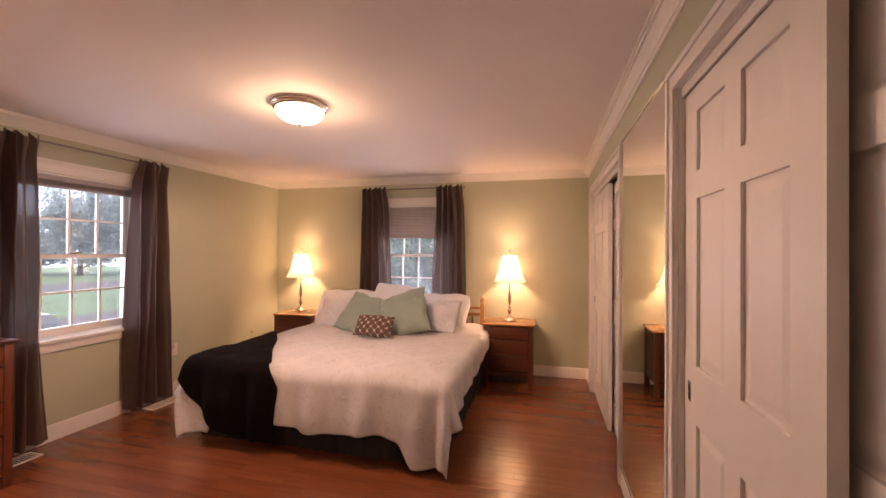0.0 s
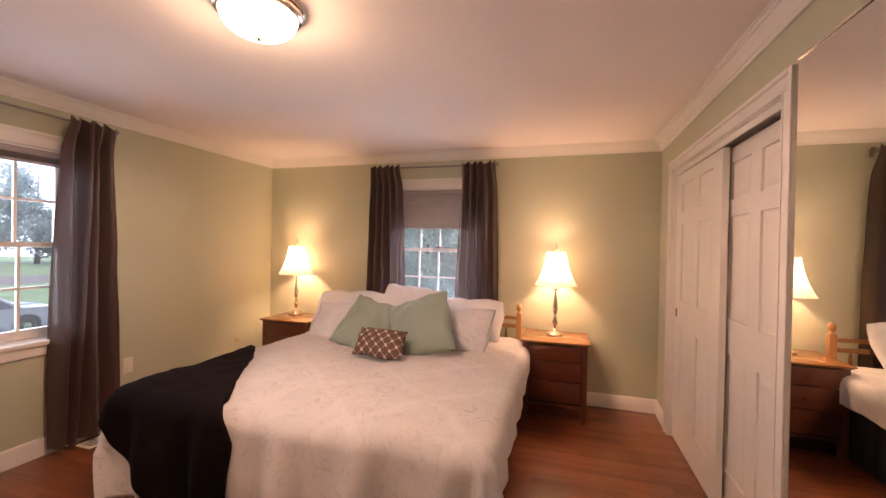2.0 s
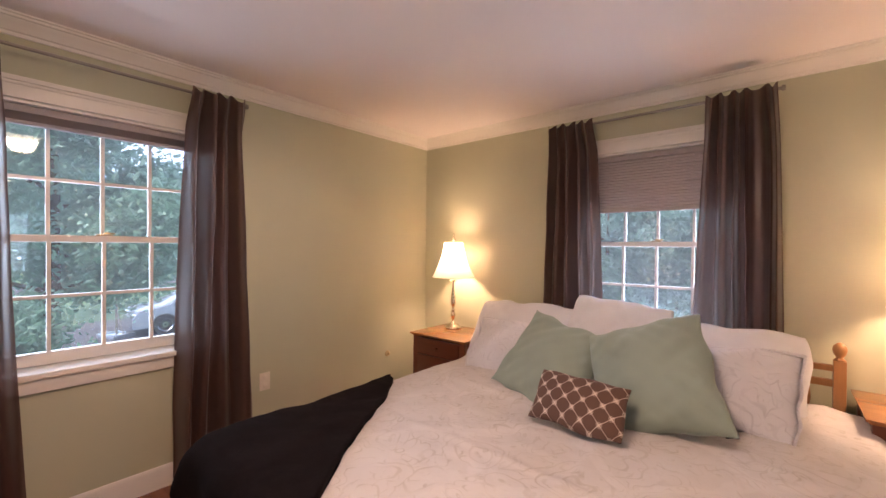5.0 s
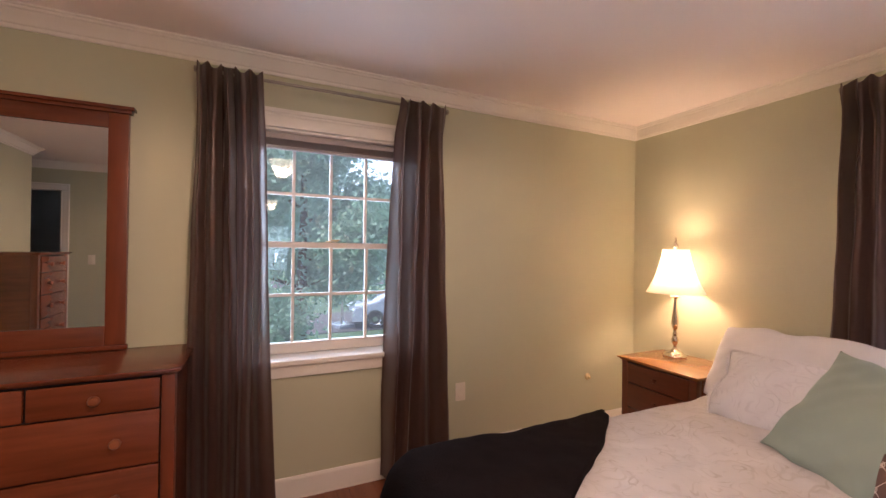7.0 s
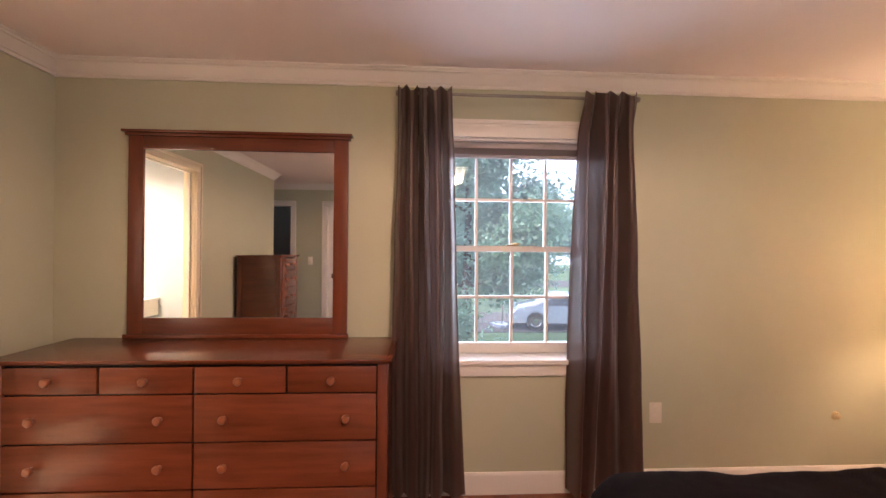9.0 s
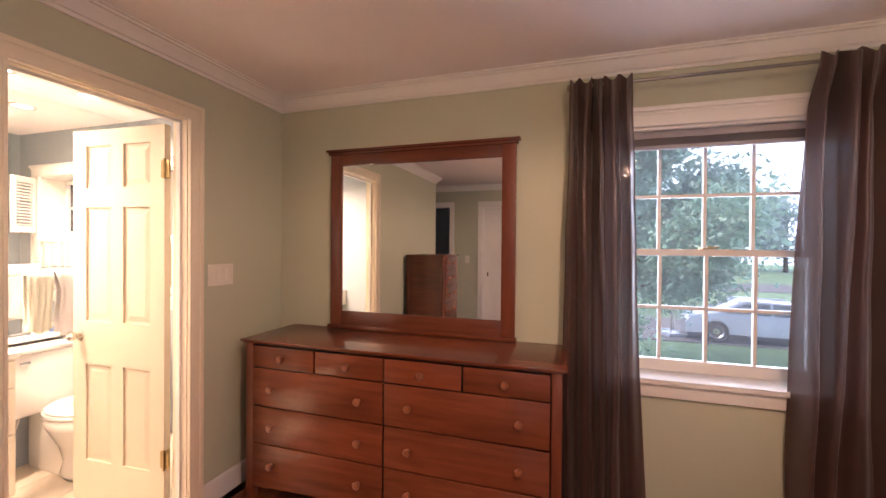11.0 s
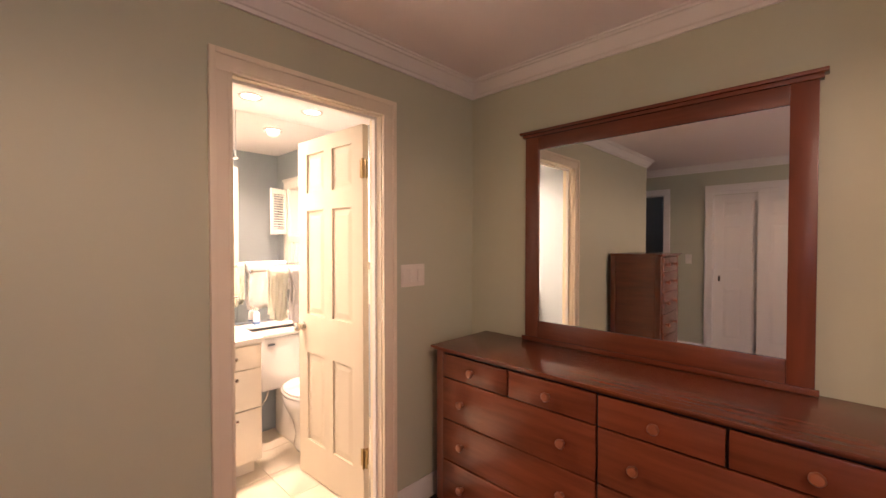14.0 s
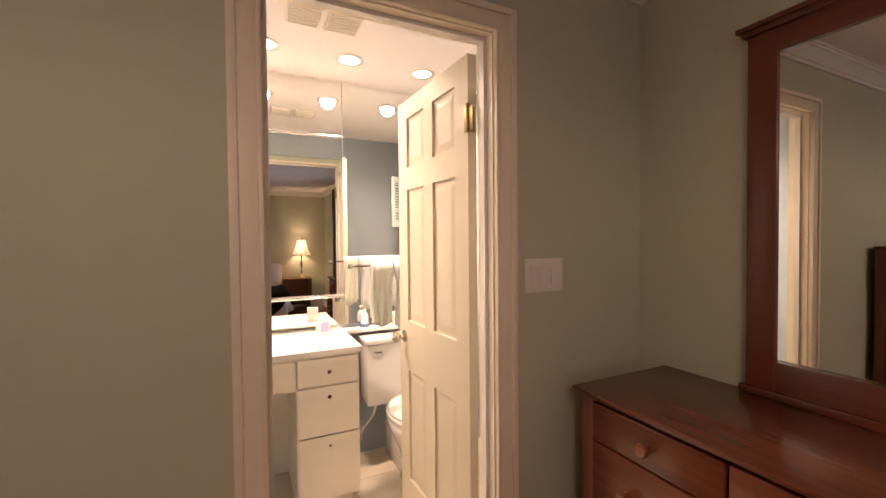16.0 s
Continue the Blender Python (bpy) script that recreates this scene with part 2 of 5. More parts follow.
def paisley(name, ground, line, lattice=0.0):
    """Faint tone-on-tone scrolls: warped rings round scattered centres, with finer filigree between."""
    m = mat(name, ground, 0.8, var=0.05, scale=9, bump=0.18, bump_scale=22, sheen=0.1)
    n, l = m.node_tree.nodes, m.node_tree.links
    tc, warp = n.new("ShaderNodeTexCoord"), n.new("ShaderNodeTexNoise")
    warp.inputs["Scale"].default_value, warp.inputs["Detail"].default_value = 6.0, 2.0
    l.new(tc.outputs["Object"], warp.inputs["Vector"])
    bend, at = n.new("ShaderNodeVectorMath"), n.new("ShaderNodeVectorMath")
    bend.operation, at.operation = "SCALE", "ADD"
    bend.inputs["Scale"].default_value = 0.16
    l.new(warp.outputs["Color"], bend.inputs[0])
    l.new(bend.outputs[0], at.inputs[0])
    l.new(tc.outputs["Object"], at.inputs[1])
    layers = []
    for size, turns, width, share in ((5.0, 30.0, 0.70, 0.5), (13.0, 21.0, 0.62, 0.6)):
        v = n.new("ShaderNodeTexVoronoi")
        v.inputs["Scale"].default_value = size
        l.new(at.outputs[0], v.inputs["Vector"])
        gate = n.new("ShaderNodeTexNoise")
        gate.inputs["Scale"].default_value, gate.inputs["Detail"].default_value = size * 1.4, 3.0
        l.new(tc.outputs["Object"], gate.inputs["Vector"])
        ring = n.new("ShaderNodeMapRange")
        ring.interpolation_type = "SMOOTHSTEP"
        ring.inputs["From Min"].default_value = width
        l.new(math_node(m, "SINE", math_node(m, "MULTIPLY", v.outputs["Distance"], turns)), ring.inputs["Value"])
        soft = n.new("ShaderNodeMapRange")
        soft.inputs["From Min"].default_value, soft.inputs["From Max"].default_value = 0.44, 0.70
        soft.inputs["To Max"].default_value = share
        l.new(gate.outputs["Fac"], soft.inputs["Value"])
        layers.append(math_node(m, "MULTIPLY", ring.outputs[0], soft.outputs[0]))
    overlay(m, math_node(m, "MAXIMUM", layers[0], layers[1]), line)
    if not lattice:
        return m
    sp = n.new("ShaderNodeSeparateXYZ")
    l.new(at.outputs[0], sp.inputs[0])
    bands = []
    for op in ("ADD", "SUBTRACT"):
        run = math_node(m, "MULTIPLY", math_node(m, op, sp.outputs[0], sp.outputs[1]), 2 * math.pi / lattice)
        band = n.new("ShaderNodeMapRange")
        band.interpolation_type = "SMOOTHSTEP"
        band.inputs["From Min"].default_value, band.inputs["From Max"].default_value = 0.90, 0.97
        band.inputs["To Max"].default_value = 0.24
        l.new(math_node(m, "COSINE", run), band.inputs["Value"])
        bands.append(band.outputs[0])
    return overlay(m, math_node(m, "MAXIMUM", bands[0], bands[1]), tuple(min(0.8, c * 1.22) for c in ground))


BACKDROP = emit("pale_evening_sky", (0.62, 0.80, 1.0), 0.85)
# A little light goes straight through the weave of the curtains.
_n, _l = CURTAIN.node_tree.nodes, CURTAIN.node_tree.links
_out = _n["Material Output"].inputs["Surface"]
_mx, _tr = _n.new("ShaderNodeMixShader"), _n.new("ShaderNodeBsdfTransparent")
_mx.inputs[0].default_value = 0.06
_src = _out.links[0].from_socket
_l.new(_src, _mx.inputs[1])
_l.new(_tr.outputs[0], _mx.inputs[2])
_l.new(_mx.outputs[0], _out)
QUILT = paisley("paisley_quilt", (0.60, 0.58, 0.585), (0.38, 0.345, 0.31), 0.62)
SHAM = paisley("paisley_sham", (0.68, 0.68, 0.73), (0.44, 0.43, 0.48))


def trellis():
    m = mat("brown_trellis_print", (0.115, 0.062, 0.046), 0.8, var=0.08, bump=0.1, bump_scale=300)
    n, l = m.node_tree.nodes, m.node_tree.links
    tc, sp = n.new("ShaderNodeTexCoord"), n.new("ShaderNodeSeparateXYZ")
    l.new(tc.outputs["Object"], sp.inputs[0])
    a = math_node(m, "COSINE", math_node(m, "MULTIPLY", sp.outputs[0], 86.0))
    b = math_node(m, "COSINE", math_node(m, "MULTIPLY", sp.outputs[1], 86.0))
    lat = math_node(m, "LESS_THAN", math_node(m, "ABSOLUTE", math_node(m, "ADD", a, b)), 0.095)
    across = math_node(m, "ABSOLUTE", math_node(m, "SUBTRACT", a, b))
    knots = math_node(m, "LESS_THAN", math_node(m, "ABSOLUTE", math_node(m, "SUBTRACT", across, 1.70)), 0.06)
    return overlay(m, math_node(m, "MAXIMUM", lat, knots), (0.62, 0.52, 0.45))


TRELLIS = trellis()


# ---- mesh helpers ----
def box(bm, x0, y0, z0, x1, y1, z1, bevel=0.0):
    m = Matrix.Translation(((x0 + x1) / 2, (y0 + y1) / 2, (z0 + z1) / 2)) @ Matrix.Diagonal((abs(x1 - x0), abs(y1 - y0), abs(z1 - z0), 1))
    vs = bmesh.ops.create_cube(bm, size=1.0, matrix=m)["verts"]
    if bevel:
        es = list({e for v in vs for e in v.link_edges})
        bmesh.ops.bevel(bm, geom=es, offset=bevel, segments=2, affect="EDGES", profile=0.6)
    return bm


def boxes(*rows, bevel=0.0):
    bm = bmesh.new()
    for r in rows:
        box(bm, *r, bevel=bevel)
    return bm


def lathe(profile, seg=24, centre=(0, 0), sq=1.0, cap=True):
    """A turned solid from (radius, z) pairs."""
    bm = bmesh.new()
    rings = []
    for r, z in profile:
        rings.append([bm.verts.new((centre[0] + r * math.cos(2 * math.pi * k / seg), centre[1] + sq * r * math.sin(2 * math.pi * k / seg), z)) for k in range(seg)])
    for a, b in zip(rings, rings[1:]):
        for k in range(seg):
            bm.faces.new((a[k], a[(k + 1) % seg], b[(k + 1) % seg], b[k]))
    for ring, flip in ((rings[0], True), (rings[-1], False)):
        if cap and profile[0 if flip else -1][0] > 1e-4:
            bm.faces.new(list(reversed(ring)) if flip else ring)
    bmesh.ops.remove_doubles(bm, verts=bm.verts, dist=1e-5)
    bmesh.ops.recalc_face_normals(bm, faces=bm.faces)
    return bm


def tube(points, r, seg=10):
    """A round bar along points."""
    bm = bmesh.new()
    pts = [Vector(p) for p in points]
    rings = []
    for i, p in enumerate(pts):
        d = (pts[min(i + 1, len(pts) - 1)] - pts[max(i - 1, 0)]).normalized()
        up = Vector((0, 0, 1)) if abs(d.z) < 0.9 else Vector((1, 0, 0))
        u = d.cross(up).normalized()
        w = d.cross(u)
        rr = r[i] if isinstance(r, (list, tuple)) else r
        rings.append([bm.verts.new(p + rr * (math.cos(2 * math.pi * k / seg) * u + math.sin(2 * math.pi * k / seg) * w)) for k in range(seg)])
    for a, b in zip(rings, rings[1:]):
        for k in range(seg):
            bm.faces.new((a[k], a[(k + 1) % seg], b[(k + 1) % seg], b[k]))
    bm.faces.new(rings[0])
    bm.faces.new(rings[-1])
    bmesh.ops.recalc_face_normals(bm, faces=bm.faces)
    return bm


def sweep(points, profile, closed=False):
    """A moulding: profile of (inward offset, z) run along a line of floor points, mitred, with the room on its left."""
    bm = bmesh.new()
    n = len(points)
    pts = [Vector((p[0], p[1])) for p in points]
    rings = []
    for i in range(n):
        prev = pts[i - 1] if (closed or i) else None
        nxt = pts[(i + 1) % n] if (closed or i < n - 1) else None
        dirs = [d.normalized() for d in ((pts[i] - prev) if prev else None, (nxt - pts[i]) if nxt else None) if d]
        norms = [Vector((-d.y, d.x)) for d in dirs]
        if len(norms) == 2:
            s = norms[0] + norms[1]
            off = s / max(0.3, s.dot(norms[0]))
        else:
            off = norms[0]
        rings.append([bm.verts.new((pts[i].x + off.x * o, pts[i].y + off.y * o, z)) for o, z in profile])
    m = len(profile)
    for i in range(n if closed else n - 1):
        a, b = rings[i], rings[(i + 1) % n]
        for k in range(m):
            bm.faces.new((a[k], a[(k + 1) % m], b[(k + 1) % m], b[k]))
    if not closed:
        bm.faces.new(rings[0])
        bm.faces.new(list(reversed(rings[-1])))
    bmesh.ops.recalc_face_normals(bm, faces=bm.faces)
    return bm


def mesh_of(name, bm, material, smooth=None):
    me = bpy.data.meshes.new(name)
    bm.to_mesh(me)
    bm.free()
    me.materials.append(material)
    if smooth is not None:
        for p in me.polygons:
            p.use_smooth = True
        if smooth:
            me.set_sharp_from_angle(angle=radians(smooth))
    return me


def part(name, bm, material, parent=None, label="", smooth=40, at=None):
    """Links a bmesh (or a mesh) as one object under a thing or a part."""
    me = mesh_of(name, bm, material, smooth) if isinstance(bm, bmesh.types.BMesh) else bm
    ob = new(name, me)
    ob.parent = parent
    if at is not None:
        ob.matrix_basis = at
    if label:
        ob["label"] = label
    return ob


def thing(name, label, category, m=None, group="", kind=""):
    ob = new(name)
    ob.empty_display_size = 0.1
    if m is not None:
        ob.matrix_world = m
    return tagged(ob, label, category, group, kind)


def structure(name, bm, material, label="", category="", smooth=30):
    return tagged(part(name, bm, material, smooth=smooth), label, category, kind="structure")


# ---- the shell of the room ----
XW, XE, YN, YS, H = -4.555, -0.475, 6.185, 1.24, 2.385
XC, YB, XO, YO = -1.30, 0.10, -4.80, 6.43
W1, W2 = 3.767, -2.55
HALF, SILL, HEAD = 0.478, 0.765, 2.02
BX = (-3.855, -3.168)
BH = 2.045
YM = -0.20
BW = (0.22, 0.86, 1.02, 1.98)

structure("wall_west", boxes(
    (XO, YM - 0.12, -0.2, XW, BW[0], H + 0.1), (XO, BW[1], -0.2, XW, W1 - HALF, H + 0.1), (XO, W1 + HALF, -0.2, XW, YO, H + 0.1),
    (XO, W1 - HALF, -0.2, XW, W1 + HALF, SILL - 0.045), (XO, W1 - HALF, HEAD, XW, W1 + HALF, H + 0.1),
    (XO, BW[0], -0.2, XW, BW[1], BW[2] - 0.045), (XO, BW[0], BW[3], XW, BW[1], H + 0.1)), WALL, "sage green painted exterior wall with a window", "wall")
structure("wall_north", boxes(
    (XW, YN, -0.2, W2 - HALF, YO, H + 0.1), (W2 + HALF, YN, -0.2, 0.3, YO, H + 0.1),
    (W2 - HALF, YN, -0.2, W2 + HALF, YO, SILL - 0.045), (W2 - HALF, YN, HEAD, W2 + HALF, YO, H + 0.1)), WALL, "sage green painted wall behind the bed", "wall")
structure("wall_south", boxes(
    (XW, 1.16, -0.2, BX[0] - 0.02, YS, H + 0.1), (BX[1] + 0.02, 1.16, -0.2, XC, YS, H + 0.1), (BX[0] - 0.02, 1.16, BH + 0.02, BX[1] + 0.02, YS, H + 0.1)),
    WALL, "sage green painted wall with the bathroom doorway", "wall")
CL1, CL2, EN, CT = (1.76, 2.96), (4.12, 5.75), (0.36, 1.20), 2.04
structure("wall_east", boxes(
    (XE, YB - 0.12, -0.2, XE + 0.12, EN[0] - 0.02, H + 0.1), (XE, EN[1] + 0.02, -0.2, XE + 0.12, CL1[0] - 0.02, H + 0.1), (XE, CL1[1] + 0.02, -0.2, XE + 0.12, CL2[0] - 0.02, H + 0.1),
    (XE, CL2[1] + 0.02, -0.2, XE + 0.12, YN, H + 0.1),
    (XE, EN[0] - 0.02, CT + 0.02, XE + 0.12, EN[1] + 0.02, H + 0.1), (XE, CL1[0] - 0.02, CT + 0.02, XE + 0.12, CL1[1] + 0.02, H + 0.1), (XE, CL2[0] - 0.02, CT + 0.02, XE + 0.12, CL2[1] + 0.02, H + 0.1)),
    WALL, "sage green painted wall with two closets", "wall")
structure("wall_entry", boxes((XC - 0.12, YB, -0.2, XC, 1.16, H + 0.1), (XC - 0.12, YB - 0.12, -0.2, XE, YB, H + 0.1)), WALL, "sage green painted walls of the entry passage", "wall")
structure("wall_closet", boxes((0.28, 1.5, -0.2, 0.40, YN, H + 0.1), (XE + 0.12, 1.5, -0.2, 0.28, 1.56, H + 0.1), (XE + 0.12, 3.45, -0.2, 0.28, 3.55, H + 0.1)), WALL, "plain painted inside of the closets", "wall")
structure("wall_hall", boxes((0.9, -0.6, -0.2, 1.0, 1.5, H + 0.1), (XE + 0.12, -0.7, -0.2, 1.0, -0.6, H + 0.1), (0.40, 1.5, -0.2, 1.0, 1.6, H + 0.1), (XE, -0.7, -0.2, XE + 0.12, YB - 0.12, H + 0.1)), BATHWALL, "dim grey wall of the hallway", "wall")
structure("wall_bathroom", boxes((XW, YM - 0.12, -0.2, -2.2, YM, H + 0.1), (-2.2, YM - 0.12, -0.2, -2.08, 1.16, H + 0.1),
                                 (XW, 1.146, 0, BX[0] - 0.06, 1.158, BH2 + 0.02), (BX[1] + 0.06, 1.146, 0, -2.2, 1.158, BH2 + 0.02), (BX[0] - 0.06, 1.146, BH + 0.06, BX[1] + 0.06, 1.158, BH2 + 0.02),
                                 (XW, YM, 0, XW + 0.012, BW[0] - 0.06, BH2 + 0.02), (XW, BW[1] + 0.06, 0, XW + 0.012, 1.146, BH2 + 0.02),
                                 (XW, BW[0] - 0.06, 0, XW + 0.012, BW[1] + 0.06, BW[2] - 0.05), (XW, BW[0] - 0.06, BW[3] + 0.05, XW + 0.012, BW[1] + 0.06, BH2 + 0.02)), BATHWALL, "blue grey painted bathroom wall", "wall")
structure("ceiling", boxes((XO, YS - 0.06, H, 0.4, YO, H + 0.2), (XC - 0.12, YB - 0.12, H, XE, YS - 0.06, H + 0.2), (XE, -0.7, H, 1.0, YS - 0.06, H + 0.2)), CEIL, "warm white painted ceiling", "ceiling")
structure("ceiling_bathroom", boxes((XO, YM - 0.12, BH2, XC - 0.06, YS - 0.06, H + 0.2)), CEIL, "white bathroom ceiling", "ceiling")
floor = structure("floor", boxes((XW - 0.02, YS - 0.06, -0.2, 0.4, YN + 0.02, -0.012), (XC - 0.06, YB - 0.06, -0.2, XE, YS - 0.06, -0.012), (XE, -0.65, -0.2, 0.95, YS - 0.06, -0.012)), SUBFLOOR, "glossy red-brown hardwood strip floor", "floor")
bath_floor = structure("floor_bathroom", boxes((XW - 0.02, YM - 0.02, -0.2, XC - 0.06, YS - 0.06, -0.008)), GROUT, "cream bathroom floor tile", "floor")
structure("foundation", boxes((XO - 0.02, YM - 0.16, -1.9, 1.02, YO + 0.02, -0.2)), CONCRETE, "concrete foundation under the house", "foundation")

CROWN = [(0, H), (0, 2.297), (0.012, 2.297), (0.014, 2.312), (0.022, 2.316), (0.026, 2.326), (0.045, 2.350), (0.052, 2.364), (0.062, 2.366), (0.064, 2.376), (0.074, 2.378), (0.075, H)]
structure("trim_crown", sweep([(XW, YN), (XW, YS), (XC, YS), (XC, YB), (XE, YB), (XE, YN)], CROWN, True), TRIM, "white painted crown moulding", "moulding", 25)
BASE = [(0, 0), (0, 0.122), (0.005, 0.122), (0.010, 0.114), (0.013, 0.104), (0.014, 0.0)]
for run in ([(BX[0] - 0.085, YS), (XW, YS)][::-1], [(XE, CL2[1] + 0.085), (XE, YN), (XW, YN), (XW, YS)], [(BX[1] + 0.085, YS), (XC, YS), (XC, YB)], [(XE, 1.29), (XE, CL1[0] - 0.085)], [(XE, CL1[1] + 0.085), (XE, CL2[0] - 0.085)]):
    structure("baseboard", sweep(run, BASE), TRIM, "white painted baseboard", "baseboard", 25)


# ---- windows ----
def bar(a, b, lo, hi):
    return boxes((a, lo[0], lo[1], b, hi[0], hi[1]), bevel=0.002)


def window(name, m, half, sill, head, cols, label, rows=2):
    """A double-hung window: x along the wall, y outwards from the room face."""
    w = thing(name, label, "window", m, kind="structure")
    c = 0.09
    part("side_casing", boxes((-half - c, -0.02, sill, -half, 0.001, head), (-half - c, -0.027, sill, -half - c + 0.02, -0.02, head), bevel=0.003), TRIM, w)
    part("side_casing", boxes((half, -0.02, sill, half + c, 0.001, head), (half + c - 0.02, -0.027, sill, half + c, -0.02, head), bevel=0.003), TRIM, w)
    part("head_casing", boxes((-half - c, -0.022, head + 0.001, half + c, 0.001, head + 0.075), (-half - c - 0.012, -0.034, head + 0.075, half + c + 0.012, 0.001, head + 0.098), (-half - c, -0.028, head + 0.060, half + c, -0.022, head + 0.075), bevel=0.003), TRIM, w)
    part("window_sill", boxes((-half - c - 0.015, -0.04, sill - 0.028, half + c + 0.015, 0.10, sill), bevel=0.006), TRIM, w)
    part("apron", boxes((-half - c, -0.018, sill - 0.095, half + c, 0.001, sill - 0.029), bevel=0.003), TRIM, w)
    part("jamb", boxes((-half, 0.0, sill, -half + 0.012, 0.245, head), (half - 0.012, 0.0, sill, half, 0.245, head), (-half + 0.012, 0.0, head - 0.012, half - 0.012, 0.245, head), (-half, 0.101, sill - 0.044, half, 0.27, sill - 0.002)), TRIM, w)
    mid = (sill + head) / 2 - 0.002
    inner = half - 0.014
    for tag, y, z0, z1, low in (("lower_sash", 0.125, sill + 0.002, mid + 0.018, 0.06), ("upper_sash", 0.165, mid - 0.018, head - 0.013, 0.035)):
        top = 0.034
        sash = part(tag, boxes((-inner, y, z0, -inner + 0.036, y + 0.035, z1), (inner - 0.036, y, z0, inner, y + 0.035, z1), (-inner + 0.036, y, z0, inner - 0.036, y + 0.035, z0 + low), (-inner + 0.036, y, z1 - top, inner - 0.036, y + 0.035, z1), bevel=0.002), TRIM, w)
        gx0, gx1, gz0, gz1 = -inner + 0.036, inner - 0.036, z0 + low, z1 - top
        dx, dz = (gx1 - gx0) / cols, (gz1 - gz0) / rows
        for k in range(1, cols):
            part("muntin", boxes((gx0 + k * dx - 0.008, y + 0.006, gz0, gx0 + k * dx + 0.008, y + 0.028, gz1)), TRIM, sash)
        for k in range(1, rows):
            part("muntin", boxes((gx0, y + 0.004, gz0 + k * dz - 0.008, gx1, y + 0.030, gz0 + k * dz + 0.008)), TRIM, sash)
        pane = mesh_of("pane", boxes((-dx / 2, -0.0015, -dz / 2, dx / 2, 0.0015, dz / 2)), GLASS)
        for i in range(cols):
            for j in range(rows):
                g = part("pane", pane, GLASS, sash, at=pose(gx0 + (i + 0.5) * dx, y + 0.017, gz0 + (j + 0.5) * dz))
                g.visible_shadow = False
    part("sash_lock", boxes((-0.035, 0.118, mid + 0.019, 0.035, 0.15, mid + 0.026), (-0.006, 0.105, mid + 0.026, 0.045, 0.120, mid + 0.036), bevel=0.003), BRASS, w, "small aged metal sash lock")
    return w


M1, M2 = pose(XW, W1, 0, 0, 0, 90), pose(W2, YN, 0)
window("window_1", M1, HALF, SILL, HEAD, 4, "white double-hung window with divided panes above the lawn")
window("window_2", M2, HALF, SILL, HEAD, 4, "white double-hung window behind the bed")
window("window_3", pose(XW + 0.012, (BW[0] + BW[1]) / 2, 0, 0, 0, 90), (BW[1] - BW[0]) / 2, BW[2], BW[3], 2, "small white bathroom window")


def cell_shade(m, bottom, label):
    s = thing("cellular_shade", label, "window shade", m)
    part("headrail", boxes((-0.46, 0.035, 1.972, 0.46, 0.085, 2.008), bevel=0.004), CELL, s)
    bm = bmesh.new()
    n = max(3, round((1.972 - bottom) / 0.019)) if bottom < 1.9 else 8
    zs = [1.972 - (1.972 - bottom) * k / (2 * n) for k in range(2 * n + 1)]
    for side in (-1, 1):
        prev = None
        for k, z in enumerate(zs):
            y = 0.06 + side * (0.012 if k % 2 else 0.004)
            row = (bm.verts.new((-0.458, y, z)), bm.verts.new((0.458, y, z)))
            if prev:
                bm.faces.new((prev[0], prev[1], row[1], row[0]))
            prev = row
    part("pleated_fabric", bm, CELL, s, smooth=None)
    part("bottom_rail", boxes((-0.46, 0.045, bottom - 0.018, 0.46, 0.077, bottom), bevel=0.004), CELL, s)


cell_shade(M1, 1.938, "raised grey cellular shade in a window")
cell_shade(M2, 1.63, "half-lowered grey cellular shade in a window")


